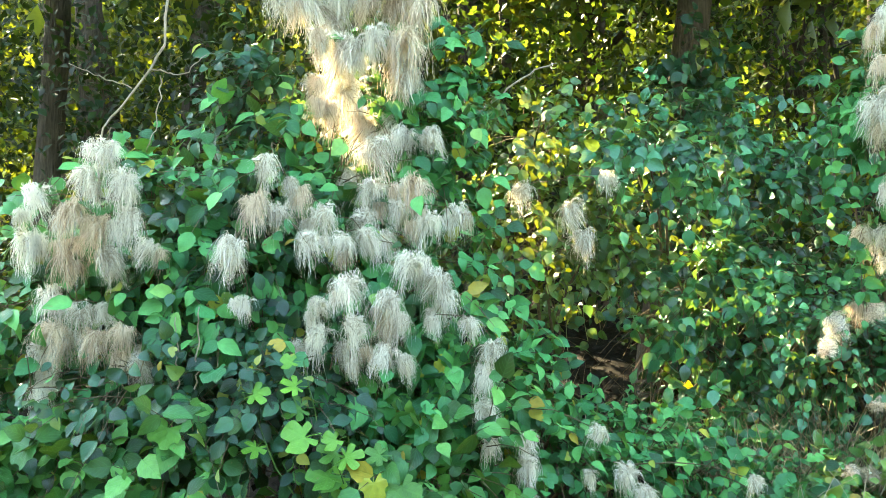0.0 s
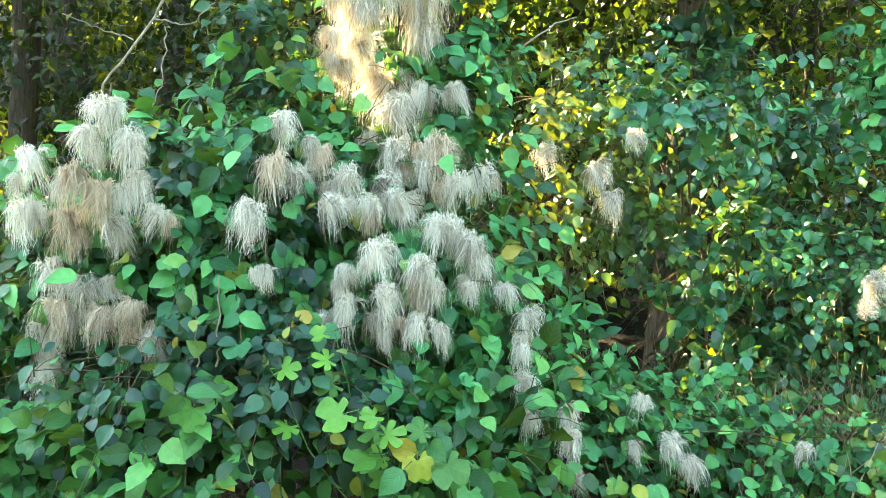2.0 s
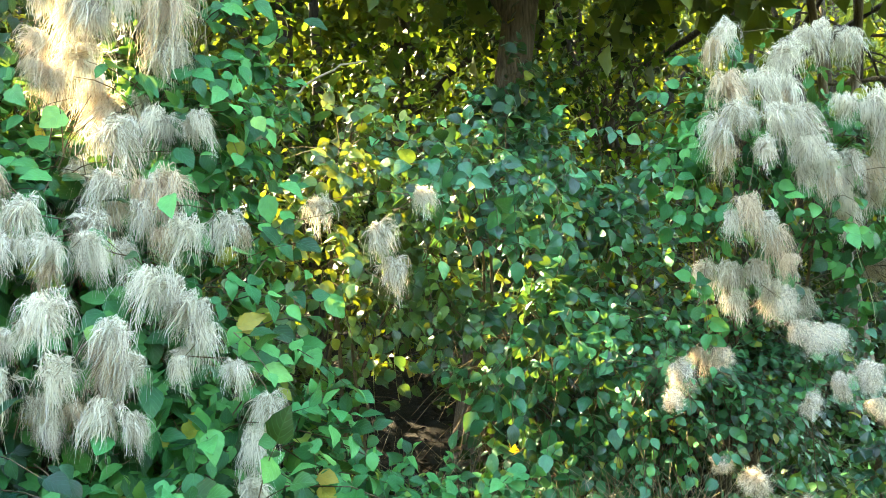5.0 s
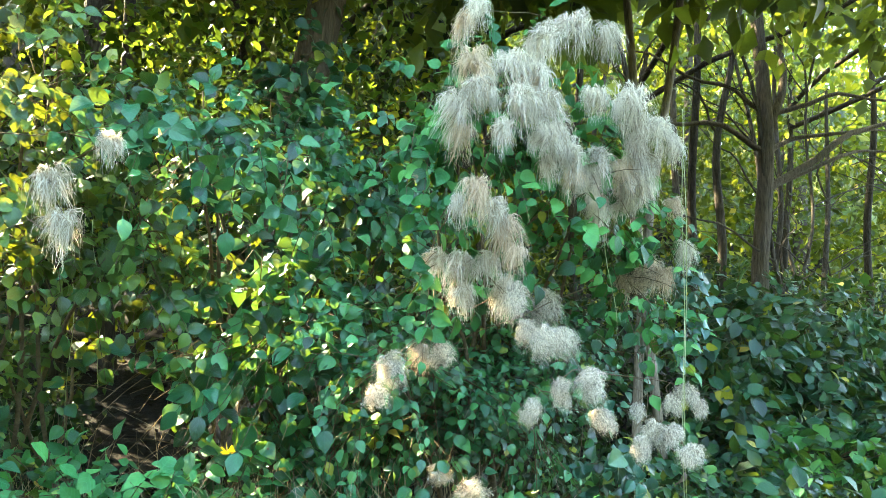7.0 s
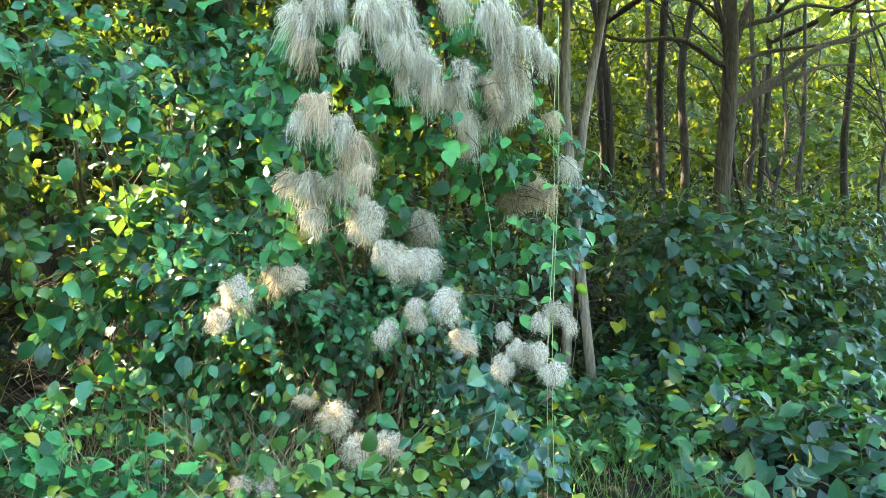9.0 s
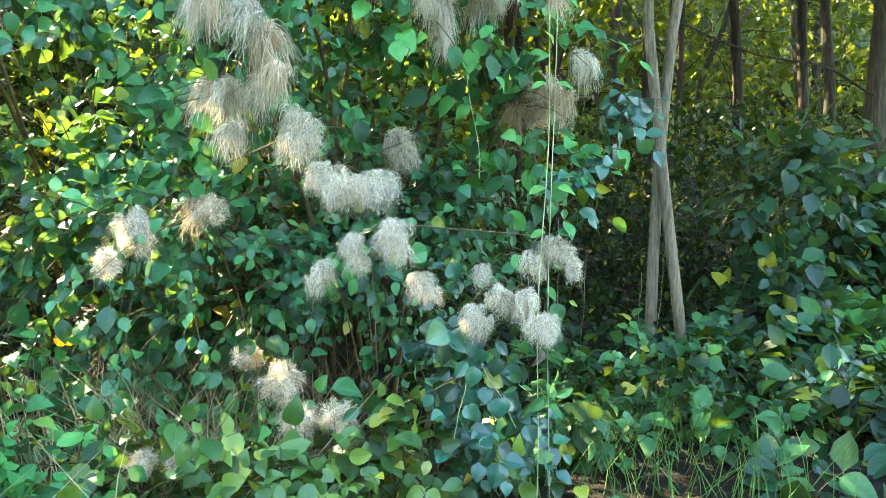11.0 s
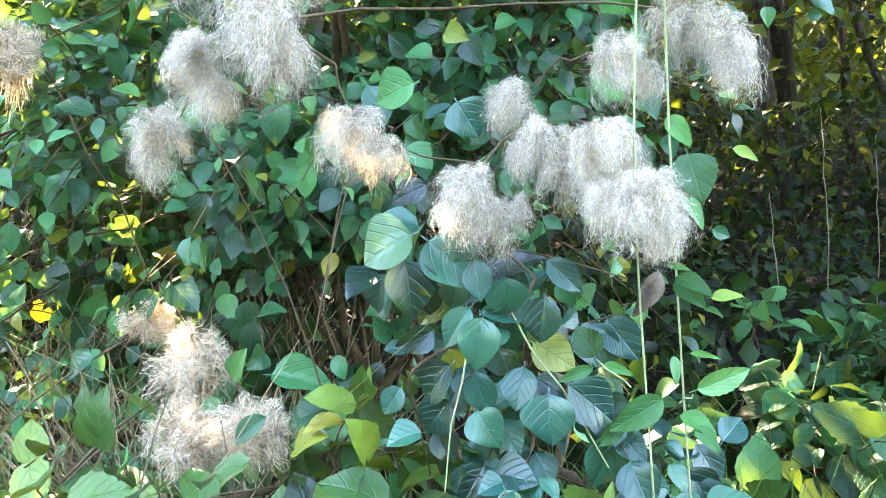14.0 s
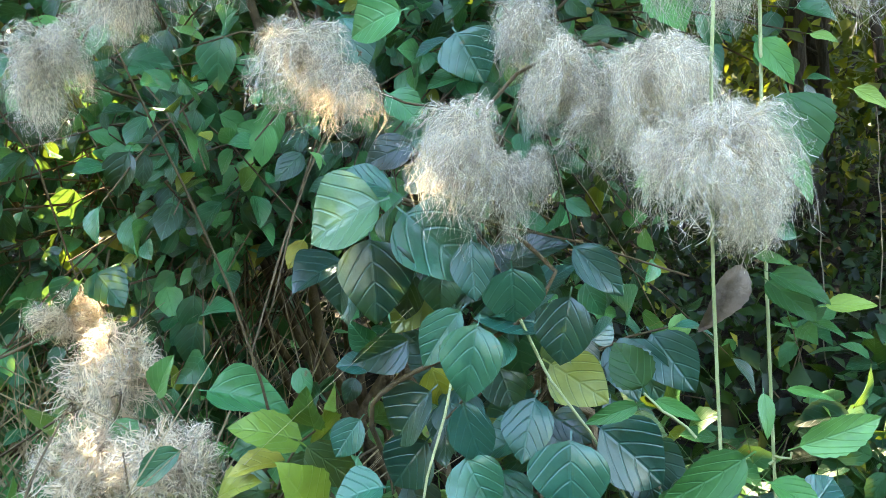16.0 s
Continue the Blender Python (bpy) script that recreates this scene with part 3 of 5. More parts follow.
HEADS_BALLS = [
    (1.735, 3.15, 1.003, 0.047), (1.824, 3.1, 0.936, 0.063), (1.872, 3, 0.854, 0.058), (1.97, 2.98, 0.868, 0.056), (2.57, 3.18, 1.75, 0.074),
    (2.49, 3.21, 1.7, 0.045), (2.55, 3.2, 1.7, 0.053), (1.65, 2.98, 1.38, 0.05), (1.43, 2.92, 1.25, 0.041), (1.59, 2.96, 0.77, 0.04),
    (1.51, 2.94, 0.78, 0.04),
]
ALL_HEADS = HEADS_LEFT + HEADS_MAIN + HEADS_MID + HEADS_LOW + HEADS_UPPER + HEADS_PEAK + HEADS_FLUFFY + HEADS_BALLS

# gaps between the leaves through which the sun reaches the thicket: x, y, z, radius
SUN_GAPS = [(-0.30, 2.80, 2.10, 0.17), (-0.20, 2.75, 1.95, 0.10), (0.02, 2.75, 1.78, 0.05), (0.22, 3.2, 1.92, 0.09), (0.38, 3.3, 1.80, 0.10), (0.6, 3.4, 1.62, 0.07), (0.62, 3.85, 1.35, 0.10), (0.85, 3.4, 1.75, 0.07), (1.1, 3.4, 1.62, 0.07),
            (1.32, 3.3, 1.52, 0.10), (1.5, 3.15, 1.48, 0.07), (1.72, 2.96, 1.56, 0.06), (1.58, 3.0, 1.36, 0.07), (1.86, 3.0, 1.58, 0.05), (2.15, 2.88, 1.2, 0.04), (2.02, 3.0, 1.25, 0.04), (1.35, 3.4, 0.85, 0.09), (1.75, 3.1, 1.02, 0.05), (2.21, 2.8, 1.08, 0.02), (2.3, 2.8, 1.05, 0.02), (1.95, 3.0, 1.265, 0.055), (1.80, 3.1, 1.06, 0.06), (1.2, 3.35, 1.25, 0.07), (2.19, 2.85, 1.07, 0.03), (1.0, 3.2, 0.74, 0.07), (1.55, 3.12, 0.76, 0.07), (1.3, 3.0, 0.66, 0.06), (0.42, 3.32, 2.12, 0.15), (0.7, 3.6, 1.95, 0.13), (1.95, 2.88, 0.78, 0.07), (1.72, 2.90, 0.80, 0.07), (1.5, 2.92, 0.78, 0.06),
            (2.182, 2.84, 1.080, 0.016), (2.20, 2.85, 1.057, 0.024), (2.259, 2.86, 1.02, 0.018), (2.313, 2.87, 1.022, 0.014), (1.935, 3.0, 1.262, 0.035), (1.99, 3.0, 1.255, 0.03), (2.085, 2.95, 1.235, 0.03), (2.195, 2.86, 0.902, 0.02), (2.008, 3.08, 0.929, 0.016), (2.18, 2.88, 0.938, 0.018), (2.284, 2.86, 1.052, 0.012), (2.418, 2.85, 0.979, 0.014),
            (1.58, 3.30, 1.16, 0.035), (1.77, 3.30, 1.13, 0.028), (1.45, 3.30, 1.07, 0.032), (1.58, 3.30, 1.02, 0.037), (1.88, 3.30, 1.17, 0.041), (1.53, 3.30, 1.14, 0.047), (1.73, 3.30, 1.10, 0.042), (1.48, 3.30, 1.10, 0.040), (1.61, 3.30, 1.32, 0.047), (1.70, 3.30, 1.11, 0.047), (1.82, 3.30, 1.04, 0.035), (1.87, 3.30, 1.18, 0.048), (1.91, 3.30, 1.28, 0.029), (1.57, 3.30, 1.03, 0.036), (1.78, 3.30, 1.23, 0.038)]

r = np.random.default_rng(26)
SUN_GAPS += [(r.uniform(0.4, 2.5), r.uniform(5.2, 6.4), r.uniform(2.5, 3.9), r.uniform(0.09, 0.2)) for i in range(17)]

# dark hollows where nothing grows: x, y, z and the half axes
HOLLOWS = [(0.78, 4.1, 1.12, 0.26, 0.8, 0.30), (1.0, 5.2, 1.05, 0.4, 0.9, 0.5), (1.93, 3.55, 0.98, 0.2, 0.35, 0.15), (2.85, 3.7, 1.32, 0.30, 0.35, 0.36), (3.2, 4.6, 1.42, 0.42, 0.5, 0.32), (3.6, 5.7, 1.55, 0.4, 0.6, 0.3), (2.02, 2.98, 1.04, 0.13, 0.24, 0.17), (3.5, 5.1, 1.95, 0.7, 0.8, 0.45)]

# ---- ground ----
me = bpy.data.meshes.new("ground")
xs = np.concatenate([[-300, -80, -30, -16], np.arange(-10, 14.01, 0.25), [18, 30, 80, 300]])
ys = np.concatenate([[-300, -60, -20, -8, -3, -1], np.arange(0, 12.01, 0.25), [14, 17, 22, 30, 50, 100, 300]])
gv = [(x, y, ground_z(x, min(y, 40)) + (0.02 * noise.noise(Vector((x * 2.3, y * 2.3, 0))) if 1.8 < y < 14 else 0)) for y in ys for x in xs]
gf = [(j * len(xs) + i, j * len(xs) + i + 1, (j + 1) * len(xs) + i + 1, (j + 1) * len(xs) + i) for j in range(len(ys) - 1) for i in range(len(xs) - 1)]
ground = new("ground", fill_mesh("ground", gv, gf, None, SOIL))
tagged(ground, "woodland soil with scattered dead leaves, darkened for shade", "ground", kind="structure")

# ---- leaf shapes ----
HEART = [leaf_shape(0.74, 0.36, 0.6, f, d, 13, 1, t, 0.025, 0.2) for f, d, t in ((0.10, 0.20, 0.04), (0.20, 0.30, 0.03), (0.05, 0.12, 0.055))]
OVAL = [leaf_shape(w, 0.45, 0.72, f, d, 7, 1, 0.0, 0.02) for w, f, d in ((0.62, 0.14, 0.22), (0.70, 0.22, 0.32), (0.56, 0.08, 0.15))]
OVAL_NEAR = [leaf_shape(w, 0.45, 0.78, f, d, 10, 3, 0.0, v) for w, f, d, v in ((0.72, 0.14, 0.24, 0.02), (0.82, 0.24, 0.36, 0.03), (0.64, 0.10, 0.16, 0.025))]
PLAIN = [leaf_shape(w, 0.38, 0.6, f, d, 8, 1, 0.05, 0.02, 0.15) for w, f, d in ((0.74, 0.12, 0.2), (0.60, 0.18, 0.28), (0.70, 0.06, 0.14))]
LANCE = [leaf_shape(w, 0.38, 0.65, f, d, 13, 1, t, 0.02) for w, f, d, t in ((0.50, 0.14, 0.25, 0.045), (0.60, 0.18, 0.18, 0.06))]
LANCE_NEAR = [leaf_shape(w, 0.40, 0.9, f, d, 17, 2, t, 0.02) for w, f, d, t in ((0.50, 0.14, 0.22, 0.03), (0.58, 0.18, 0.16, 0.04))]
LOBED = [lobed_shape(5, 0.5, steps=8), lobed_shape(3, 0.42, 0.16, 0.3, 10), lobed_shape(5, 0.6, 0.06, 0.12, 8)]
HOP = lobed_shape(3, 0.34, 0.12, 0.25, 6)
TINY = [leaf_shape(0.62, 0.45, 0.9, 0.15, 0.2, 3, 1, stalk=0.0), leaf_shape(0.75, 0.42, 0.8, 0.10, 0.1, 3, 1, stalk=0.0)]
TINY = [(v[:-4], f[:-1], u[:-4]) for v, f, u in TINY]
SPECK = [leaf_shape(0.62, 0.45, 1.0, 0.15, 0.2, 2, 1, stalk=0.0)]
SPECK = [(v[:-4], f[:-1], u[:-4]) for v, f, u in SPECK] * 2
SIMPLE = [leaf_shape(0.60, 0.40, 0.6, 0.15, 0.2, 5, 1, 0.1), leaf_shape(0.72, 0.38, 0.5, 0.10, 0.1, 5, 1, 0.12)]


# ---- trees ----
def tree(label, foot, top, girth, limbs, material=None, lean=0.06, seed=0, crown=None, path=None, flare=1.45):
    """A trunk with root flare, limbs, and on trees added for shade a crown of leaves. limbs: (share of the height, x,
    y, z of the tip from there, radius).
    """
    x, y = foot
    z = ground_z(x, y)
    root = thing("tree", label, "tree", (x, y, z), "trees of the wood")
    a, b = np.array((x, y, z - 0.1)), np.array(top, float)
    pts = bow(a, b, 0, lean, 16, seed)
    if path:
        q = np.array([a, *path, b])
        s = np.linspace(0, 1, 16)
        run = np.concatenate([[0], np.cumsum(np.linalg.norm(np.diff(q, axis=0), axis=1))])
        pts = np.array([np.interp(s * run[-1], run, q[:, k]) for k in range(3)]).T
    under("trunk", tubes_mesh("trunk", [(pts, (girth * flare, girth * 1.05, girth, girth * 0.9, girth * 0.75, girth * 0.55))], material or BARK, 10), root)
    for i, (share, dx, dy, dz, rad) in enumerate(limbs):
        p = pts[int(share * 15)]
        under("limb", tubes_mesh("limb", [(bow(p, p + np.array((dx, dy, dz)), 0.12, 0.05, 10, seed + i), (rad, rad * 0.7, rad * 0.25))], material or BARK, 7), root)
    if crown:
        boxes, n, size = crown
        mats, runs = sprays(boxes, n, size, 0.5, 4, (0, 0, 0.9), 0.3, 1.0, gaps=False, seed=seed)
        mats = mats[out_of_sun_gaps(mats[:, :3, 3], 1.2, size * 0.5)]
        under("crown", many_mesh("crown", SPECK, mats, np.arange(len(mats)) % 2, CANOPY), root, kind="stuff")
    return root


tree("slender grey-brown trunk crossing its neighbour behind hanging vines", (3.79, 4.58), (3.45, 4.9, 6.5), 0.028, [(0.75, -1.2, 0.3, 1.4, 0.02), (0.85, 1.0, 0.2, 1.2, 0.02)], BARK_LIGHT, seed=3, flare=1.1, path=[(3.74, 4.62, 1.12), (3.66, 4.65, 1.9), (3.60, 4.66, 2.53), (3.62, 4.7, 3.38)])
tree("slender grey-brown trunk leaning across its neighbour", (3.62, 4.67), (4.5, 4.9, 6.3), 0.028, [(0.8, 1.2, 0.3, 1.0, 0.02)], BARK_LIGHT, seed=4, flare=1.1, path=[(3.63, 4.69, 1.06), (3.69, 4.71, 1.9), (3.76, 4.70, 2.54), (3.95, 4.72, 3.45)])
tree("forked grey tree with long dark spreading limbs", (6.55, 6.6), (6.75, 6.7, 7.0), 0.08, [(0.42, 0.55, 0.1, 2.2, 0.06), (0.44, 2.9, 0.0, 1.5, 0.045), (0.44, 2.6, 0.3, 0.9, 0.03), (0.50, -1.9, 0.0, 0.05, 0.033), (0.50, 1.9, 0.1, 0.55, 0.03), (0.54, -1.6, 0.3, 0.5, 0.025), (0.58, 2.2, -0.2, 0.5, 0.03)], BARK, seed=8, lean=0.04, flare=1.2)
tree("leaning dark young trunk against bright foliage", (6.15, 7.0), (6.9, 7.2, 6.2), 0.045, [(0.6, -0.8, 0.2, 0.9, 0.015), (0.7, 0.7, 0.2, 0.6, 0.015)], BARK_DARK, seed=9)
tree("ivy-clad grey trunk behind the shrubs", (1.15, 4.6), (2.15, 4.85, 6.5), 0.105, [(0.5, -1.0, 0.6, 1.2, 0.04)], BARK, seed=12, lean=0.03, flare=1.1)
tree("brown trunk in the shade of the wood", (-2.9, 6.4), (-3.0, 6.6, 7.5), 0.11, [(0.5, 1.2, 0.4, 1.5, 0.04)], seed=14)
tree("grey trunk at the edge of the wood", (-2.75, 5.3), (-2.6, 5.4, 7.0), 0.085, [(0.6, -1.2, 0.4, 1.5, 0.04)], seed=15)
tree("brown trunk among undergrowth", (-2.2, 7.0), (-2.3, 7.2, 7.5), 0.10, [(0.45, 1.0, 0.4, 1.8, 0.04)], BARK_DARK, seed=16)
tree("dark trunk deep inside the wood", (0.2, 7.4), (0.3, 7.6, 8.0), 0.12, [(0.4, -1.4, 0.4, 1.6, 0.05)], BARK_DARK, seed=17)
tree("slim dark trunk against bright foliage", (5.0, 7.6), (5.3, 7.8, 7.2), 0.04, [(0.5, -1.2, 0.2, 1.0, 0.03)], BARK_DARK, seed=19)
tree("slim brown trunk against bright foliage", (7.9, 9.4), (7.7, 9.4, 8.0), 0.05, [(0.5, 1.2, 0.2, 1.0, 0.03)], seed=20)
tree("dark trunk deep in the wood", (5.9, 10.5), (6.0, 10.5, 9.0), 0.07, [(0.5, 1.6, 0.2, 1.4, 0.04)], BARK_DARK, seed=21)
tree("dark trunk deep in the wood", (4.2, 9.5), (4.0, 9.7, 9.0), 0.07, [(0.5, -1.6, 0.2, 1.4, 0.04)], BARK_DARK, seed=22)
tree("dark trunk deep in the wood", (9.6, 11.5), (9.8, 11.5, 9.0), 0.07, [(0.5, -1.6, 0.2, 1.4, 0.04)], BARK_DARK, seed=23)
r = np.random.default_rng(24)
for i in range(16):     # thin young stems of the wood with many fine limbs
    x, y = 3.6 + 0.5 * i + r.normal() * 0.25, r.uniform(6.4, 10.0)
    tree("slender young tree with thin bare limbs among bright leaves", (x, y), (x + r.normal() * 0.5, y + 0.2, ground_z(x, y) + r.uniform(3.5, 6)), r.uniform(0.018, 0.042), [(r.uniform(0.25, 0.8), r.normal() * 1.1, r.normal() * 0.3, r.uniform(0.2, 1.3), r.uniform(0.007, 0.016)) for k in range(7)], BARK_DARK, seed=120 + i, lean=0.09, flare=1.2)
# tall trees added so that their crowns, mostly out of view, shade the edge of the wood
tree("tall tree added to shade the wood's edge with its broad leafy crown", (-4.6, 9.5), (-4.4, 9.6, 8.5), 0.2, [(0.6, 1.6, -1.0, 1.8, 0.07), (0.7, -1.5, -0.5, 1.6, 0.07)], seed=31,
     crown=([(-5.0, 9.0, 7.6, 2.6, 2.2, 1.4), (-2.4, 8.2, 6.4, 2.0, 1.8, 1.1), (-3.4, 10.5, 9.0, 2.6, 2.0, 1.3)], 850, 0.20))
tree("tall tree added to shade the wood's edge with its broad leafy crown", (-1.0, 9.2), (-0.9, 9.4, 8.5), 0.2, [(0.6, 1.6, -1.0, 1.8, 0.07), (0.7, -1.5, -0.5, 1.6, 0.07)], seed=32,
     crown=([(-0.6, 8.2, 6.0, 2.2, 1.7, 1.1), (-1.2, 9.8, 8.2, 2.6, 2.0, 1.3), (1.0, 7.2, 5.4, 1.6, 1.3, 0.8)], 800, 0.20))
tree("tall tree added to shade the wood's edge with its broad leafy crown", (1.8, 9.0), (1.9, 9.2, 8.5), 0.19, [(0.6, 1.6, -1.0, 1.8, 0.07)], seed=33,
     crown=([(1.8, 8.4, 6.2, 2.0, 1.7, 1.1), (2.6, 10.0, 8.0, 2.4, 2.0, 1.2)], 560, 0.20))

# Crowns mostly out of view, added to block sky and sun over the thicket.
for i, (cx, cy, cz, rx, ry, rz, n) in enumerate([(-7.0, 6.4, 5.4, 2.4, 2.2, 0.9, 260), (-3.2, 6.2, 5.2, 2.2, 2.0, 0.9, 210), (0.4, 6.0, 5.0, 2.0, 1.8, 0.8, 190), (3.4, 6.4, 5.8, 1.9, 1.9, 0.8, 230),
                                                 (6.6, 7.0, 6.4, 2.0, 2.0, 0.9, 330), (10.0, 7.4, 6.4, 2.4, 2.2, 1.0, 330), (6.2, 11.5, 8.4, 2.6, 2.4, 1.4, 500), (11.0, 12.5, 8.6, 3.0, 2.4, 1.5, 500), (-9.0, 11.0, 8.4, 3.0, 2.4, 1.5, 400),
                                                 (6.4, 4.3, 5.3, 2.3, 1.8, 0.7, 450), (3.9, 4.3, 5.2, 1.6, 1.7, 0.6, 420), (9.5, 4.8, 5.8, 2.0, 1.8, 0.8, 240), (-1.2, 4.0, 4.3, 2.0, 1.2, 0.6, 380), (1.6, 4.2, 4.2, 1.7, 1.2, 0.6, 360), (-0.3, 8.9, 5.4, 1.9, 1.4, 0.7, 420), (3.2, 4.9, 4.6, 0.9, 1.0, 0.5, 200), (3.6, 3.5, 4.5, 1.2, 1.0, 0.5, 300)]):
    far = 1.2 if i < 9 or i == 14 else 4.8
    tree("woodland tree added so its leafy crown shades the thicket", (cx + 0.3, cy + far), (cx, cy + far - 0.8, cz + 0.3), 0.05, [(0.85, 1.2, 0.4 - far, 0.5, 0.04), (0.9, -1.2, 0.6 - far, 0.4, 0.04)], BARK_DARK, seed=60 + i,
         crown=([(cx, cy, cz, rx, ry, rz)], n, 0.205 if cy < 6.9 or i == 14 else 0.16))

# High crowns out of view, added to keep the background in shade.
for i, (cx, cy, cz) in enumerate([(-8.0, 14.5, 11.0), (-1.5, 14.0, 11.0), (5.0, 15.0, 11.5), (11.5, 16.0, 12.0), (17.0, 15.0, 11.0)]):
    tree("tall woodland tree added for the shade of its dense crown", (cx + 0.4, cy + 1.2), (cx, cy + 0.4, cz), 0.2, [(0.7, 1.8, -0.8, 1.0, 0.07), (0.75, -1.8, -0.6, 1.0, 0.07)], BARK_DARK, seed=90 + i,
         crown=([(cx, cy, cz - 0.5, 4.2, 2.8, 1.8)], 150, 0.36))

# ---- the wood behind: undergrowth and far foliage ----


def leaf_cloud(name, label, category, boxes, count, size, material, seed, thin=0.0, scale=1.3, shapes=TINY, hill=False):
    """Leaves of undergrowth in clumps with gaps between them. boxes: (x0, x1, y0, y1, z0, z1)."""
    r = np.random.default_rng(seed)
    root = thing(name, label, category, (boxes[0][0], boxes[0][2], 0), kind="stuff")
    boxes = np.array(boxes, float)
    vol = (boxes[:, 1] - boxes[:, 0]) * (boxes[:, 5] - boxes[:, 4])
    pick = r.choice(len(boxes), count, p=vol / vol.sum())
    p = boxes[pick][:, [0, 2, 4]] + (boxes[pick][:, [1, 3, 5]] - boxes[pick][:, [0, 2, 4]]) * r.uniform(0, 1, (count, 3))
    q = p * scale
    f = np.sin(q[:, 0] * 2.1 + 1.3 * np.sin(q[:, 2] * 1.7)) + np.sin(q[:, 2] * 2.7 + 1.1 * np.sin(q[:, 0] * 1.9 + q[:, 1])) + np.sin(q[:, 1] * 2.3 + q[:, 0] * 0.7) + r.normal(size=count) * 0.5
    p = p[f > thin]
    n = len(p)
    if hill:
        p[:, 2] += np.array([ground_z(0, y) for y in p[:, 1]])
    p = p[out_of_sun_gaps(p, 1.0, size * 0.4)]
    n = len(p)
    way = r.normal(size=(n, 3)) + np.array([0, -0.2, -0.5])
    up = r.normal(size=(n, 3)) * 0.5 + np.array([0, -0.35, 0.8])
    m = frames_of(p, way, up, size * r.uniform(0.6, 1.3, n))
    under("leaves", many_mesh("leaves", shapes, m, np.arange(n) % 2, material), root, kind="stuff")
    return root


leaf_cloud("undergrowth", "dense green undergrowth between the trunks, its colour darkened for shade", "undergrowth",
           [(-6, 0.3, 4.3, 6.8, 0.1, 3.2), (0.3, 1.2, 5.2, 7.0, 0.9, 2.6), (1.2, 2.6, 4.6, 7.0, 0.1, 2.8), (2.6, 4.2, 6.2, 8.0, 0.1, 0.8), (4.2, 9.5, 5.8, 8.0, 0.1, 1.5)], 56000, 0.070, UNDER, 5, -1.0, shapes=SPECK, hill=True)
leaf_cloud("understorey", "light green leaves of young trees behind the thicket", "undergrowth",
           [(0.2, 2.9, 4.9, 6.2, 2.0, 4.2), (-0.9, 0.3, 4.6, 6.0, 2.4, 4.0)], 9000, 0.07, UNDERSTOREY, 25, -0.4, 2.2, TINY)
# Leaves added over the hollow's floor to hide lit soil and keep it dark.
leaf_cloud("floor_shade_leaves", "low leaves added over the hollow's floor, near black for its shade", "undergrowth",
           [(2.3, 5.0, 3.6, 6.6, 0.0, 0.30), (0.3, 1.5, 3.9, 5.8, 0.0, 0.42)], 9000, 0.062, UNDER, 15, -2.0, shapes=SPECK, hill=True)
leaf_cloud("background_thicket", "yellow-green sunlit leaves deep in the wood", "undergrowth",
           [(-9, 4.0, 7.0, 11, 0.0, 4.5), (4.0, 14, 8.5, 13, 0.0, 2.4), (3.0, 14, 9, 13, 2.0, 5.0)], 66000, 0.128, WOODLAND, 6, -0.35, 0.8, SPECK, True)
leaf_cloud("far_woods", "bright far leaves on the slope behind the wood", "trees",
           [(-30, 34, 15, 34, 0.0, 7.0)], 16000, 1.05, WOODLAND, 7, -1.8, 0.35, SPECK, True)
r = np.random.default_rng(8)
litter = thing("leaf_litter", "brown dead leaves lying on the wood floor, darkened for its shade", "leaf litter", (2, 4, 0), kind="stuff")
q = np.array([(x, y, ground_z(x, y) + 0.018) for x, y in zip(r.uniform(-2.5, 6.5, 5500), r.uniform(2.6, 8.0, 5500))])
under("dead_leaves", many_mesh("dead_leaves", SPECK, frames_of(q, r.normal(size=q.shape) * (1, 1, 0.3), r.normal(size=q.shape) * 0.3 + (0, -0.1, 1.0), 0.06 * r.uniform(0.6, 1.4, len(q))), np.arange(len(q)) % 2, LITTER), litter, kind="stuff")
# Unseen trees added behind the viewpoint and at both ends to block low sky.
leaf_cloud("sky_screen_trees", "dense row of unseen trees added to block low sky and close the place", "trees",
           [(-26, 30, -17, -14, 0.0, 9.0), (-17, -15, -14, 6, 0.0, 10.0), (19, 21, -14, 8, 0.0, 10.0)], 11000, 1.2, CANOPY, 9, -3.5, 0.35, SPECK)

# ---- the thicket's plants ----
plant("clematis", "climbing clematis in shade with toothed leaves and silky seed heads", "climbing plant",
      [(-1.15, 2.78, 1.50, 0.48, 0.32, 0.50), (-0.62, 2.86, 1.78, 0.50, 0.34, 0.40), (-0.75, 2.75, 1.45, 0.35, 0.25, 0.3)], 720, 0.070, HEART + LANCE + [HOP], CLEMATIS, 295, (-0.9, 2.95), 6, "old man's beard", 11, plain=PLAIN)
plant("clematis", "tall column of clematis with green leaves and sunlit seed heads", "climbing plant",
      [(-0.20, 3.05, 2.05, 0.40, 0.26, 0.55), (-0.25, 2.83, 1.50, 0.45, 0.28, 0.40), (-0.05, 2.80, 1.15, 0.36, 0.26, 0.28), (-0.45, 2.75, 1.20, 0.35, 0.25, 0.3)], 620, 0.070, HEART + LANCE + [HOP], CLEMATIS, 295, (-0.2, 3.0), 6, "old man's beard", 12, plain=PLAIN)
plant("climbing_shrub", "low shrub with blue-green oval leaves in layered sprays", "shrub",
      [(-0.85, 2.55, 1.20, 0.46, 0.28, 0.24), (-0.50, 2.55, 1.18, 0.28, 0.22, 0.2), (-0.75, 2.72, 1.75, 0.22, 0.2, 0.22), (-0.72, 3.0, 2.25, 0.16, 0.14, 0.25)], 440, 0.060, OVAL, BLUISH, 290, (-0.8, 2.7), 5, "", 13)
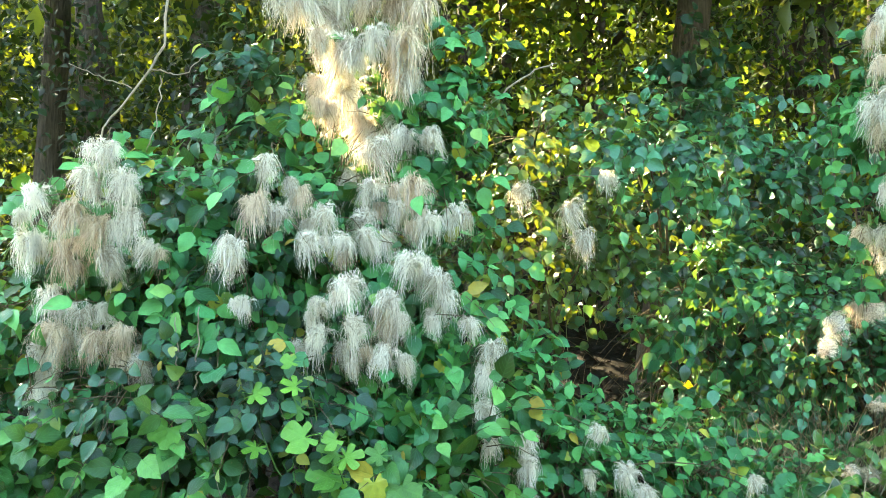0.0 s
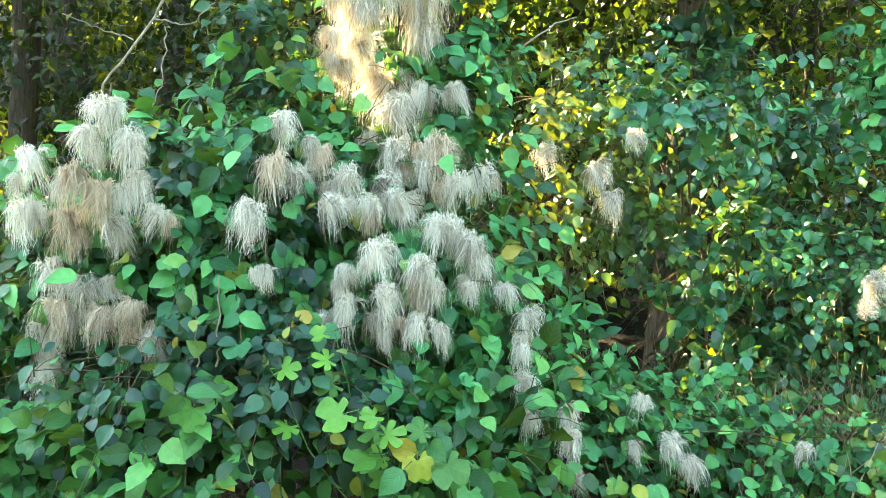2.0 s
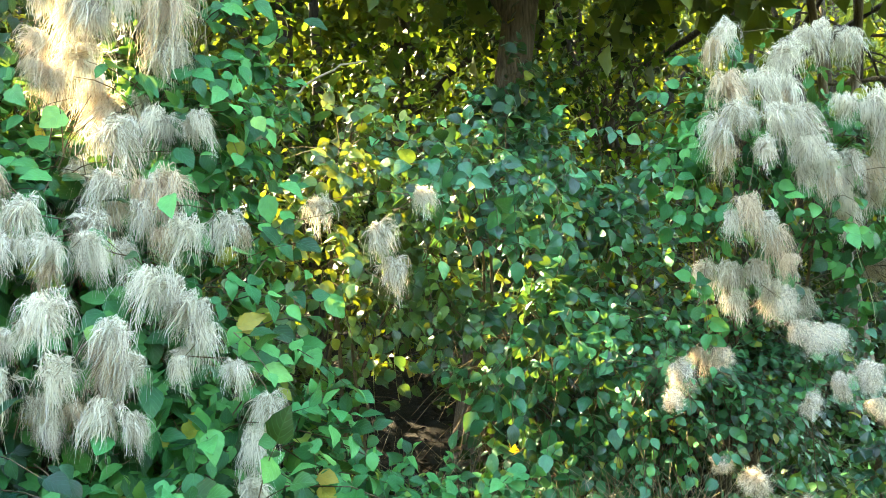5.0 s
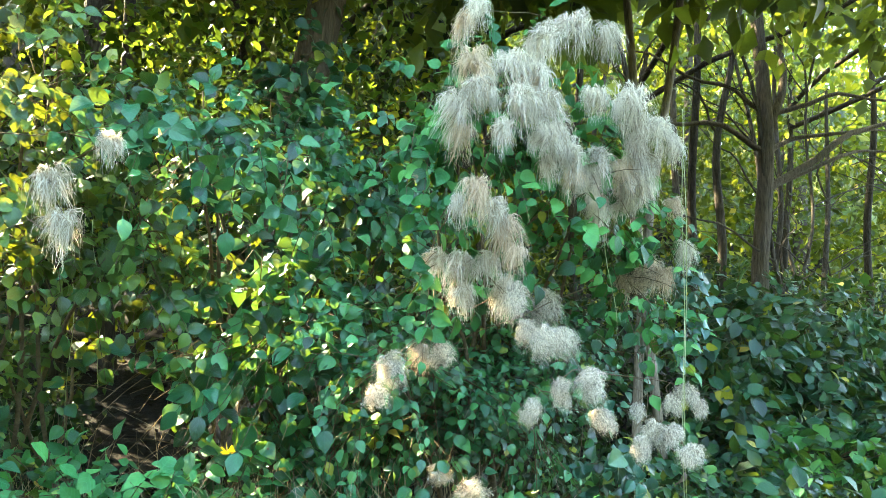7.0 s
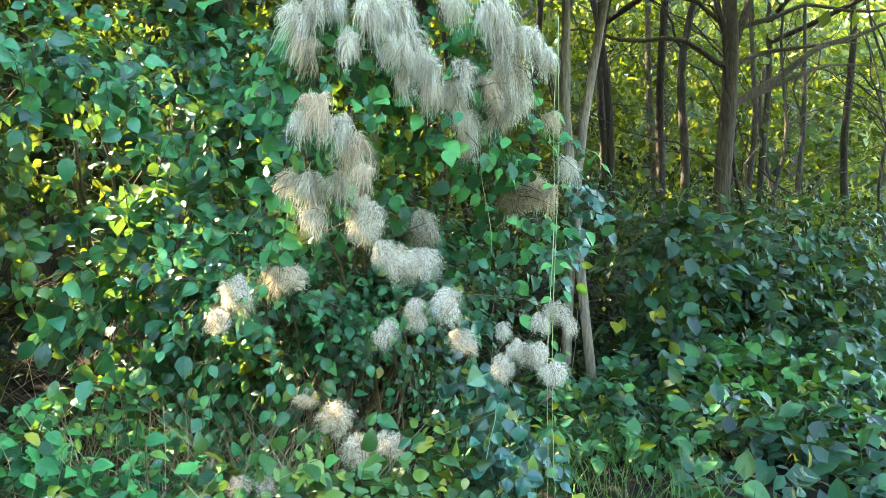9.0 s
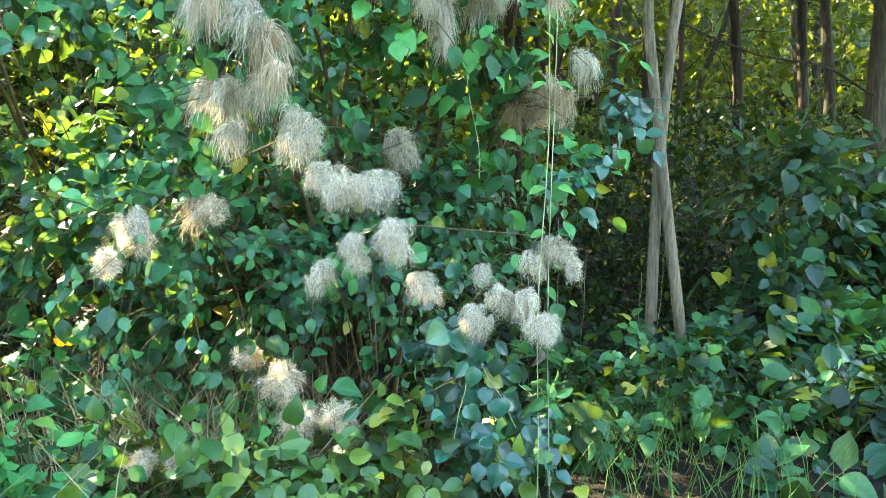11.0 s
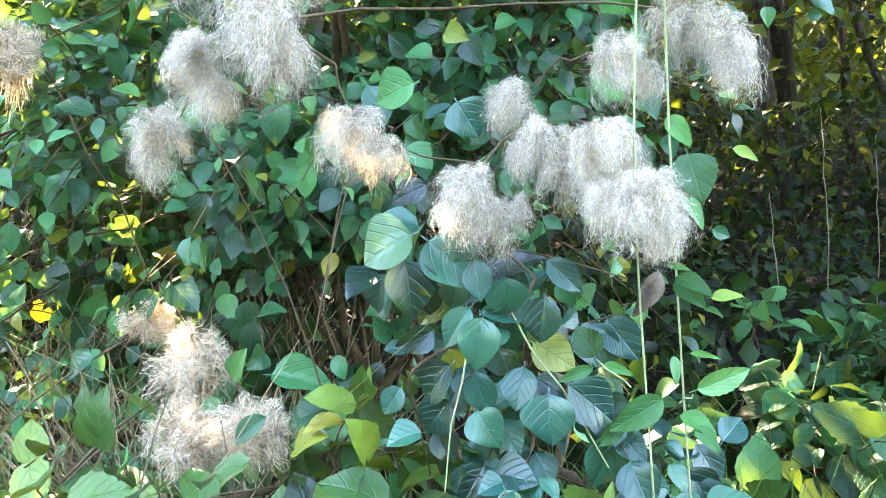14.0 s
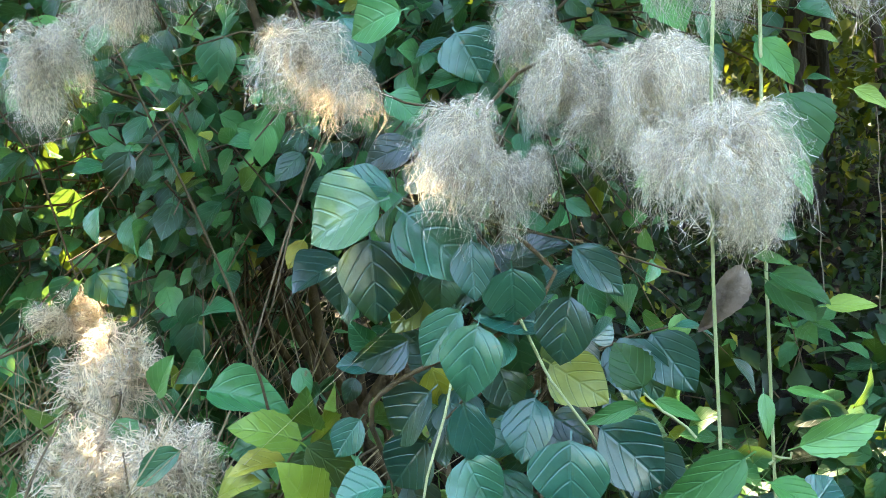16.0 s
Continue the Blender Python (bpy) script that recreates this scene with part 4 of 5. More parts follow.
plant("hop_vine", "scrambling vine with broad pointed green leaves", "climbing plant",
      [(-1.40, 2.45, 0.98, 0.5, 0.3, 0.34), (-0.80, 2.38, 0.86, 0.42, 0.25, 0.28), (-2.0, 2.8, 1.2, 0.5, 0.4, 0.5), (-0.05, 2.52, 0.92, 0.35, 0.25, 0.25)], 480, 0.078, LANCE + [HOP, lobed_shape(5, 0.3, 0.12, 0.25, 5)], NETTLE, 295, (-1.0, 2.6), 5, "", 14, plain=PLAIN)
plant("trailing_vine", "trailing vine with grey-green leaves over the bank", "climbing plant",
      [(0.32, 2.88, 0.92, 0.30, 0.25, 0.26), (0.12, 2.85, 1.08, 0.22, 0.2, 0.3), (0.70, 3.0, 0.80, 0.4, 0.3, 0.2)], 330, 0.055, HEART + [HOP], CLEMATIS, 280, (0.3, 3.0), 4, "", 15, plain=PLAIN)
plant("bank_herbs", "mixed small leaves and herbs on the verge bank", "undergrowth",
      [(0.9, 3.45, 0.82, 0.40, 0.3, 0.20), (1.35, 3.5, 0.76, 0.40, 0.3, 0.20), (0.5, 3.6, 0.88, 0.4, 0.3, 0.18), (1.8, 3.5, 0.72, 0.3, 0.25, 0.16), (1.3, 3.05, 0.70, 0.35, 0.2, 0.14), (0.95, 3.1, 0.74, 0.3, 0.2, 0.14), (1.65, 3.05, 0.66, 0.25, 0.2, 0.12), (1.5, 2.9, 0.66, 0.3, 0.15, 0.14), (1.15, 2.92, 0.70, 0.3, 0.15, 0.14)], 380, 0.050, OVAL + HEART + [HOP], CLEMATIS, 200, (1.0, 3.5), 4, "", 16, plain=PLAIN)
plant("sunlit_shrub", "twiggy shrub with yellow-green leaves catching the sun", "shrub",
      [(0.42, 3.38, 2.12, 0.28, 0.2, 0.3), (0.35, 3.40, 1.72, 0.40, 0.25, 0.30), (0.75, 3.5, 1.75, 0.3, 0.25, 0.35), (0.58, 3.90, 1.30, 0.10, 0.10, 0.34), (0.22, 3.75, 1.25, 0.25, 0.2, 0.4)], 310, 0.054, HEART + OVAL, YELLOWISH, 200, (0.5, 3.85), 6, "", 17)
plant("dogwood", "dogwood shrub with smooth oval leaves on arching branches", "shrub",
      [(1.35, 3.62, 1.48, 0.55, 0.38, 0.36), (1.15, 3.72, 1.30, 0.22, 0.25, 0.24), (1.5, 3.75, 1.0, 0.5, 0.3, 0.25)], 370, 0.076, OVAL, DOGWOOD, 300, (1.5, 3.9), 8, "dogwood shrubs", 18)
plant("dogwood", "low dogwood with small dark teal leaves in the shade", "shrub",
      [(1.75, 3.50, 1.15, 0.45, 0.35, 0.32), (2.05, 3.45, 1.35, 0.38, 0.35, 0.40)], 300, 0.048, OVAL, DOGWOOD, 200, (1.8, 3.9), 5, "dogwood shrubs", 29)
plant("dogwood", "tall dogwood with teal leaves on drooping twigs", "shrub",
      [(1.0, 3.9, 2.15, 0.55, 0.35, 0.40), (1.6, 4.0, 2.1, 0.55, 0.4, 0.5), (0.85, 3.25, 2.05, 0.45, 0.12, 0.12)], 250, 0.074, OVAL, DOGWOOD, 220, (1.2, 4.2), 6, "dogwood shrubs", 19)
plant("clematis", "clematis high in the shrub with dense silky seed heads", "climbing plant",
      [(1.85, 3.15, 2.20, 0.45, 0.25, 0.36), (2.25, 3.15, 2.05, 0.30, 0.22, 0.36), (1.72, 3.15, 1.74, 0.28, 0.22, 0.22), (2.5, 3.22, 1.75, 0.2, 0.18, 0.4)], 230, 0.058, HEART, CLEMATIS, 220, (2.0, 3.5), 6, "old man's beard", 20)
plant("dogwood", "dogwood spray with large drooping glossy veined leaves", "shrub",
      [(2.30, 2.99, 1.06, 0.08, 0.05, 0.06), (2.33, 2.99, 0.98, 0.10, 0.05, 0.08), (2.34, 2.95, 0.80, 0.15, 0.10, 0.10)], 34, 0.053, OVAL_NEAR, NEAR_DOGWOOD, 295, (2.25, 3.2), 4, "dogwood shrubs", 21, reach=0.12, droop=0.8, facing=(0, -0.95, 0.9))
plant("dogwood", "dense dogwood branches with dark oval leaves behind the seed heads", "shrub",
      [(2.02, 3.50, 1.22, 0.38, 0.25, 0.34), (2.3, 3.42, 1.42, 0.3, 0.25, 0.3), (1.6, 3.2, 1.35, 0.3, 0.2, 0.2)], 250, 0.046, OVAL, DOGWOOD, 240, (2.1, 3.7), 5, "dogwood shrubs", 22, plain=OVAL)
plant("nettle_patch", "low patch of nettle-like leaves, fresh green darkened for shade", "undergrowth",
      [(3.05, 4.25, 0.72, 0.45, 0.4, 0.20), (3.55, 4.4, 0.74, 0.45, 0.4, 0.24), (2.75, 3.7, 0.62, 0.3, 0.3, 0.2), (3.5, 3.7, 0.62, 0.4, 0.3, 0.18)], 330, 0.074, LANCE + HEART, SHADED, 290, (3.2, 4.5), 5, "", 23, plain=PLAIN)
plant("shade_bush", "blue-green bush at the wood's edge, its leaves darkened for deep shade", "shrub",
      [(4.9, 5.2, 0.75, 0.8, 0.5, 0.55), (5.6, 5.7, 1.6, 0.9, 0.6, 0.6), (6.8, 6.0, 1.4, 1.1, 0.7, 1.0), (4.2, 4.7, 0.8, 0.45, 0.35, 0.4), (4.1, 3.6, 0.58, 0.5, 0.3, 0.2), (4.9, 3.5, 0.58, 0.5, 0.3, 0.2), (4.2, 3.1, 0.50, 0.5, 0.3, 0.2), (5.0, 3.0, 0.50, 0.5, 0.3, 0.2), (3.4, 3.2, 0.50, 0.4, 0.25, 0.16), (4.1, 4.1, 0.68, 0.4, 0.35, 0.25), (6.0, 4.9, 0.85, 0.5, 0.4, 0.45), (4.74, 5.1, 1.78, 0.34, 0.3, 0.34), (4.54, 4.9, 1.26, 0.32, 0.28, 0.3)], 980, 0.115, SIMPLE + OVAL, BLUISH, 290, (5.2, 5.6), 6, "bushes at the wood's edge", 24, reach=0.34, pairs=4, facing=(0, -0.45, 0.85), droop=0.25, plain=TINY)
plant("shade_bush", "light green bush at the wood's edge", "shrub",
      [(4.75, 4.5, 0.75, 0.40, 0.35, 0.35), (5.3, 4.5, 0.72, 0.5, 0.4, 0.35)], 200, 0.105, SIMPLE + HEART, NETTLE, 200, (4.8, 4.8), 5, "bushes at the wood's edge", 25)

plant("dogwood", "dogwood branch with teal leaves reaching out over a dark hollow", "shrub",
      [(2.82, 3.38, 1.78, 0.24, 0.10, 0.08), (2.60, 3.36, 1.64, 0.14, 0.10, 0.05), (2.56, 3.08, 1.48, 0.08, 0.08, 0.14)], 15, 0.056, OVAL_NEAR, NEAR_DOGWOOD, 260, (2.5, 3.6), 0, "dogwood shrubs", 27, reach=0.14, facing=(0, -0.7, 0.8))
plant("bramble", "bramble shoots with fresh green toothed leaves", "shrub",
      [(2.06, 2.98, 0.84, 0.13, 0.10, 0.09), (2.2, 2.96, 0.72, 0.22, 0.12, 0.10), (1.75, 2.98, 0.76, 0.18, 0.1, 0.12), (1.95, 2.93, 0.72, 0.16, 0.1, 0.1), (1.5, 3.0, 0.74, 0.16, 0.1, 0.1), (1.85, 2.86, 0.76, 0.2, 0.08, 0.08)], 140, 0.060, HEART + LANCE, YELLOWISH, 280, (2.1, 3.2), 3, "", 28)
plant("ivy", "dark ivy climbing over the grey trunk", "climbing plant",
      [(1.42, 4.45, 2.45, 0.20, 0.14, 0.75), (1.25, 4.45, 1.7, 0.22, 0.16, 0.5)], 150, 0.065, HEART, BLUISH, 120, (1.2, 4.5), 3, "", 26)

# ---- bright lobed leaves of a young mulberry ----
sapling = thing("mulberry_sapling", "young mulberry shoots with bright green lobed leaves", "sapling", (-0.28, 2.32, ground_z(-0.28, 2.32)))
r = np.random.default_rng(40)
mats = []
for i, (x, y, z, n) in enumerate(((-0.43, 2.30, 1.31, 5), (-0.60, 2.26, 1.20, 3), (-0.28, 2.24, 1.08, 5), (-0.36, 2.22, 1.10, 3), (-0.14, 2.26, 1.02, 3))):
    pts = bow((-0.30 + 0.05 * i, 2.40, 0.45), (x, y, z), 0.05, 0.015, 10, i)
    under("stem", tubes_mesh("stem", [(pts, (0.0035, 0.0015))], GRASS, 5), sapling)
    for k in range(n):
        p = pts[9 - k] if k < 4 else pts[5]
        w = np.array((r.normal() * 0.9, -0.35, -0.35 + 0.5 * r.random()))
        mats.append(frames_of(p[None] + unit(w) * 0.02, w[None], np.array([[r.normal() * 0.3, -0.75, 0.65]]), [0.082 * r.uniform(0.6, 1.2)])[0])
foliage(sapling, np.array(mats), LOBED, BRIGHT, 60, 41)

# ---- seed heads ----
MOPS = [mop_head("seed_head", 42, 14, 0.88, 0.15, PLUME_WARM if i == 3 else PLUME, 60 + i, 0.0112, 0.60, 4, 0.36, 24, 0.4, 0.24, (2.0, 6.0)) for i in range(4)]
FLUFF = [mop_head("seed_head", 56, 15, 0.9, 0.28, COTTON_WARM if i == 3 else COTTON, 70 + i, 0.0062, 0.62, 7, 0.6, 260, 0.25, 0.3, (5, 12)) for i in range(4)]
BALLS = [mop_head("seed_head", 120, 14, 0.16, 0.15, COTTON if i == 1 else COTTON_WARM, 76 + i, 0.0085, 0.46, 6, 0.62, 320, 0.1, 0.28, (3, 9)) for i in range(4)]


def knot_mesh(seed):
    """Small brown pointed seeds that stand out from a few points inside a head."""
    r = np.random.default_rng(seed)
    V, Fc = [], []
    for c in r.normal(size=(2, 3)) * 0.35:
        for d in unit(r.normal(size=(9, 3))):
            u = unit(np.cross(d, (0.3, 0.5, 0.8)))
            k, w = len(V), np.cross(d, u)
            V += [c, *[c + d * 0.05 + (u * a + w * b) * 0.014 for a, b in ((1, 0), (0, 1), (-1, 0), (0, -1))], c + d * 0.12]
            Fc += [(k, k + 1 + e, k + 1 + (e + 1) % 4) for e in range(4)] + [(k + 5, k + 1 + (e + 1) % 4, k + 1 + e) for e in range(4)]
    return fill_mesh("seed_knot", V, Fc, None, TWIG)


KNOTS = [knot_mesh(95), knot_mesh(96)]


def seed_heads(label, heads, meshes, warm, seed, puffs=False):
    """A shoot that carries seed heads (x, y, z, radius): its stalks and each head."""
    r = np.random.default_rng(seed)
    hs = np.array(heads)
    top = hs[np.argmax(hs[:, 2]), :3] + np.array((0, 0.12, 0.10))
    root = thing("clematis_shoot", label, "climbing plant", tuple(top), "shoots with seed heads")
    order = np.argsort(-hs[:, 2])
    runs = []
    for n, i in enumerate(order):
        p = hs[i, :3] + np.array((0, 0.03, hs[i, 3] * 0.35))
        prev = hs[order[:n], :3] if n else top[None]
        q = prev[np.argmin(np.linalg.norm(prev - p, axis=1))] + (np.array((0, 0.06, 0.02)) if n else 0)
        runs.append((bow(q, p, 0.02, 0.008, 6, i), (0.0022, 0.0013)))
    under("stalk", tubes_mesh("stalk", runs, TWIG, 4), root, kind="stuff")
    if puffs:
        heads = heads + [(x + s * r.uniform(-0.9, 0.9), y + s * 0.2, z - s * r.uniform(-0.2, 0.9), s * r.uniform(0.55, 0.8)) for x, y, z, s in heads]
    for x, y, z, s in heads:
        k = 3 if r.random() < warm else int(r.integers(0, 3))
        ob = under("seed_head", meshes[k], root)
        ob.matrix_basis = pose(x, y, z + 0.12 * s, r.uniform(-14, 14), r.uniform(-14, 14), r.uniform(0, 360)) @ Matrix.Diagonal((s, s, s * r.uniform(1.0, 1.25), 1))
        if meshes is not MOPS:
            knot = new("seed_knot", KNOTS[k % 2])
            knot.parent = ob
            knot["label"] = "brown pointed seeds"
    return root


seed_heads("grey-cream silky seed heads hanging in a shaded drift", HEADS_LEFT, MOPS, 0.15000000000000002, 80, True)
seed_heads("cream seed heads in a hanging column, partly sunlit", HEADS_MAIN, MOPS, 0.38, 81, True)
seed_heads("pale drooping seed heads like small mops", HEADS_MID, MOPS, 0.15000000000000002, 82, True)
seed_heads("scattered pale seed heads trailing down the bank", HEADS_LOW, MOPS, 0.07, 83)
seed_heads("white seed heads massed high in the shrub", HEADS_UPPER, MOPS, 0.15000000000000002, 84, True)
seed_heads("white and tan seed heads on a drooping shoot", HEADS_PEAK, MOPS, 0.33, 85)
seed_heads("fluffy grey-white seed heads with curled plumes", HEADS_FLUFFY, FLUFF, 0.07, 86, True)
seed_heads("round tan fluffy seed heads on thin stems", HEADS_BALLS, BALLS, 0.55, 87)

# ---- hanging vine stems ----
vine = thing("hanging_vine", "pale green vine stems hanging straight down with paired leaves", "climbing plant", (2.47, 2.84, 0.4))
for a, b, s in (((2.49, 2.86, 2.3), (2.425, 2.82, 0.60), 1), ((2.50, 2.88, 2.3), (2.475, 2.84, 0.60), 2), ((2.30, 3.1, 2.0), (2.34, 3.05, 1.5), 3)):
    under("stem", tubes_mesh("stem", [(bow(a, b, 0, 0.008, 24, s), (0.0010, 0.0013, 0.0010))], VINE, 6), vine)
for z, k in ((1.35, 0.05), (1.46, 0.055), (1.60, 0.055), (1.72, 0.05)):
    for e in (-1, 1):
        leaf = under("leaf", fill_mesh("leaf", *LANCE_NEAR[e > 0], NETTLE[0]), vine)
        leaf.matrix_basis = Matrix(frames_of(np.array([[2.477 + 0.01 * e, 2.85, z]]), np.array([[0.75 * e, -0.25, -0.2]]), np.array([[0.0, -0.65, 0.8]]), [k])[0].tolist())


def placed_leaves(parent, rows, shapes, materials, seed):
    """Single leaves: x, y, z of the stalk's foot, the way to the tip, and the width as a share of the length."""
    r = np.random.default_rng(seed)
    meshes = [fill_mesh("leaf", *shape, material) for material in materials for shape in shapes]
    for x, y, z, dx, dy, dz, wide in rows:
        way = np.array([[dx, dy, dz]])
        up = np.array([[0.0, -1.0, 0.45]]) + r.normal(size=(1, 3)) * 0.22
        leaf = under("leaf", meshes[int(r.integers(0, len(meshes)))], parent)
        leaf.matrix_basis = Matrix(frames_of(np.array([[x, y, z]]), way, up, [np.linalg.norm(way) * 1.06])[0].tolist()) @ Matrix.Diagonal((wide / 0.66, 1, 1, 1))


placed_leaves(vine, [
    (2.396, 2.840, 0.974, -0.019, 0.000, 0.031, 0.90),
    (2.394, 2.840, 0.968, -0.035, -0.010, -0.011, 0.42),
    (2.397, 2.840, 0.971, 0.028, -0.013, -0.009, 0.40),
    (2.424, 2.810, 1.119, -0.033, -0.007, -0.010, 0.62),
    (2.354, 2.830, 1.207, 0.031, -0.012, 0.002, 0.50),
    (2.490, 2.860, 1.176, 0.011, -0.020, -0.050, 0.85),
    (2.482, 2.850, 1.131, 0.017, -0.016, -0.032, 0.42),
    (2.534, 2.880, 1.176, 0.027, -0.001, -0.012, 0.55),
    (2.467, 2.830, 1.053, 0.030, -0.024, -0.015, 0.48),
    (2.468, 2.840, 1.049, 0.024, -0.024, -0.023, 0.55),
    (2.496, 2.820, 1.030, 0.029, -0.006, 0.004, 0.52),
    (2.492, 2.830, 1.021, 0.015, -0.017, -0.004, 0.45),
], LANCE_NEAR, [NETTLE[0], FRESH[0]], 51)
placed_leaves(vine, [
    (2.461, 2.840, 1.063, 0.022, -0.009, -0.005, 0.36),
    (2.477, 2.840, 0.978, 0.027, -0.011, -0.002, 0.30),
    (2.465, 2.830, 0.980, 0.000, -0.015, -0.025, 0.42),
    (2.476, 2.820, 0.944, 0.055, 0.005, 0.018, 0.42),
    (2.458, 2.820, 0.943, -0.050, -0.019, -0.028, 0.58),
    (2.463, 2.830, 0.924, 0.034, -0.013, -0.015, 0.62),
    (2.474, 2.870, 1.214, 0.018, -0.019, -0.033, 0.60),
    (2.453, 2.870, 1.057, 0.013, -0.006, -0.012, 0.50),
    (2.477, 2.820, 0.916, 0.020, -0.017, -0.020, 0.60),
    (2.416, 2.830, 0.918, -0.022, -0.014, -0.021, 0.55),
], LANCE_NEAR, [NETTLE[0], FRESH[0]], 52)
for a, b in (((2.424, 2.825, 0.949), (2.393, 2.835, 0.975)), ((2.468, 2.835, 0.932), (2.479, 2.825, 0.942))):
    under("stem", tubes_mesh("stem", [(bow(a, b, 0, 0.002, 6, 3), (0.0010, 0.0008))], VINE, 5), vine)
withered = under("withered_leaf", fill_mesh("withered_leaf", *LANCE_NEAR[0], WITHERED), vine, "withered grey-brown leaf")
withered.matrix_basis = Matrix(frames_of(np.array([[2.459, 2.84, 1.063]]), np.array([[-0.021, -0.004, -0.046]]), np.array([[0.3, -1.0, 0.2]]), [0.056])[0].tolist()) @ Matrix.Diagonal((0.75, 1, 2.0, 1))

# ---- the dogwood shoot with large hanging leaves, and fresh leaves among the round seed heads ----
shoot = thing("dogwood", "dogwood shoot with large drooping blue-green veined leaves", "shrub", (2.25, 3.1, ground_z(2.25, 3.1)), "dogwood shrubs")
placed_leaves(shoot, [
    (2.224, 2.840, 1.108, -0.054, -0.018, -0.019, 0.85),
    (2.222, 2.870, 1.113, -0.034, -0.022, 0.018, 0.70),
    (2.205, 2.850, 1.087, 0.012, -0.013, -0.059, 0.68),
    (2.220, 2.880, 1.121, 0.039, -0.020, 0.007, 0.60),
    (2.220, 2.870, 1.105, 0.057, -0.023, -0.045, 0.62),
    (2.278, 2.860, 1.083, 0.003, -0.013, -0.044, 0.68),
    (2.305, 2.870, 1.063, 0.002, 0.003, -0.044, 0.90),
    (2.348, 2.860, 1.044, -0.011, -0.001, -0.052, 0.78),
    (2.343, 2.890, 1.078, 0.040, -0.002, -0.037, 0.55),
    (2.323, 2.910, 0.989, 0.045, -0.018, -0.025, 0.80),
    (2.274, 2.860, 1.033, -0.033, -0.009, -0.039, 0.55),
    (2.285, 2.850, 1.025, -0.009, -0.017, -0.052, 0.60),
    (2.234, 2.870, 1.009, -0.037, -0.020, -0.021, 0.50),
], OVAL_NEAR, [NEAR_DOGWOOD[0]], 53)
placed_leaves(shoot, [
    (2.322, 2.870, 0.971, -0.011, -0.022, -0.042, 0.78),
    (2.346, 2.850, 0.947, -0.002, -0.019, -0.048, 0.82),
    (2.358, 2.870, 0.951, 0.051, 0.003, -0.041, 0.70),
    (2.250, 2.870, 0.974, -0.041, 0.000, -0.038, 0.70),
    (2.243, 2.880, 0.936, -0.032, -0.001, -0.038, 0.78),
    (2.269, 2.860, 0.969, 0.013, -0.001, -0.049, 0.68),
    (2.268, 2.870, 0.927, 0.020, -0.019, -0.035, 0.75),
    (2.201, 2.870, 0.986, -0.019, -0.016, 0.006, 0.80),
    (2.191, 2.880, 0.950, -0.022, -0.006, -0.030, 0.72),
    (2.296, 2.920, 1.022, 0.010, -0.003, -0.043, 0.90),
    (2.221, 2.900, 1.084, -0.010, 0.001, -0.035, 0.80),
    (2.222, 2.910, 1.062, -0.009, 0.001, -0.041, 0.80),
    (2.216, 2.860, 0.902, -0.031, -0.022, 0.001, 0.75),
], OVAL_NEAR, [NEAR_DOGWOOD[0]], 54)
placed_leaves(shoot, [
    (2.200, 3.000, 1.301, -0.056, -0.007, -0.014, 0.75),
    (2.244, 2.980, 1.273, 0.026, -0.005, -0.043, 0.85),
    (2.240, 3.000, 1.271, -0.033, -0.010, -0.014, 0.65),
    (2.212, 2.980, 1.174, -0.041, -0.020, -0.019, 0.70),
    (2.249, 2.900, 1.059, -0.002, -0.011, -0.030, 0.80),
    (2.283, 2.950, 0.983, 0.014, -0.022, -0.033, 0.80),
    (2.231, 2.930, 0.984, 0.012, 0.003, -0.036, 0.75),
    (2.376, 2.930, 0.934, 0.016, 0.001, -0.043, 0.75),
    (2.218, 2.900, 0.901, 0.020, -0.009, -0.035, 0.75),
    (2.284, 2.900, 0.912, 0.027, -0.016, -0.036, 0.75),
    (2.136, 3.020, 1.222, -0.035, 0.002, 0.020, 0.70),
    (2.175, 3.000, 1.226, 0.034, -0.008, -0.027, 0.70),
    (2.118, 3.040, 1.319, 0.029, 0.001, -0.053, 0.70),
], OVAL_NEAR, [NEAR_DOGWOOD[0], DOGWOOD[0]], 55)
for pts, rad, mat in (([(2.25, 3.1, 0.55), (2.21, 2.95, 0.85), (2.192, 2.88, 0.951), (2.21, 2.87, 0.970), (2.238, 2.87, 0.986), (2.30, 2.88, 1.01), (2.34, 2.89, 1.05), (2.30, 2.9, 1.09), (2.225, 2.87, 1.11)], 0.0022, TWIG),
                      ([(2.27, 2.85, 1.01), (2.262, 2.84, 0.96), (2.247, 2.84, 0.911), (2.23, 2.85, 0.80)], 0.0012, VINE), ([(2.222, 2.88, 1.108), (2.283, 2.9, 1.093), (2.355, 2.9, 1.076), (2.43, 2.9, 1.05)], 0.0011, TWIG),
                      ([(2.12, 2.98, 1.24), (2.163, 2.97, 1.225), (2.21, 2.95, 1.20), (2.271, 2.93, 1.187)], 0.0013, TWIG), ([(2.31, 2.88, 1.02), (2.33, 2.87, 0.98), (2.36, 2.87, 0.94), (2.40, 2.88, 0.86)], 0.0013, VINE)):
    fine = np.array([np.interp(np.linspace(0, 1, 18), np.linspace(0, 1, len(pts)), np.array(pts)[:, k]) for k in range(3)]).T
    under("stem", tubes_mesh("stem", [(fine, (rad, rad * 0.75))], mat, 6), shoot)
herb = thing("hazel_seedling", "fresh green seedling leaves beside round tan seed heads", "plant", (2.0, 3.12, ground_z(2.0, 3.12)))
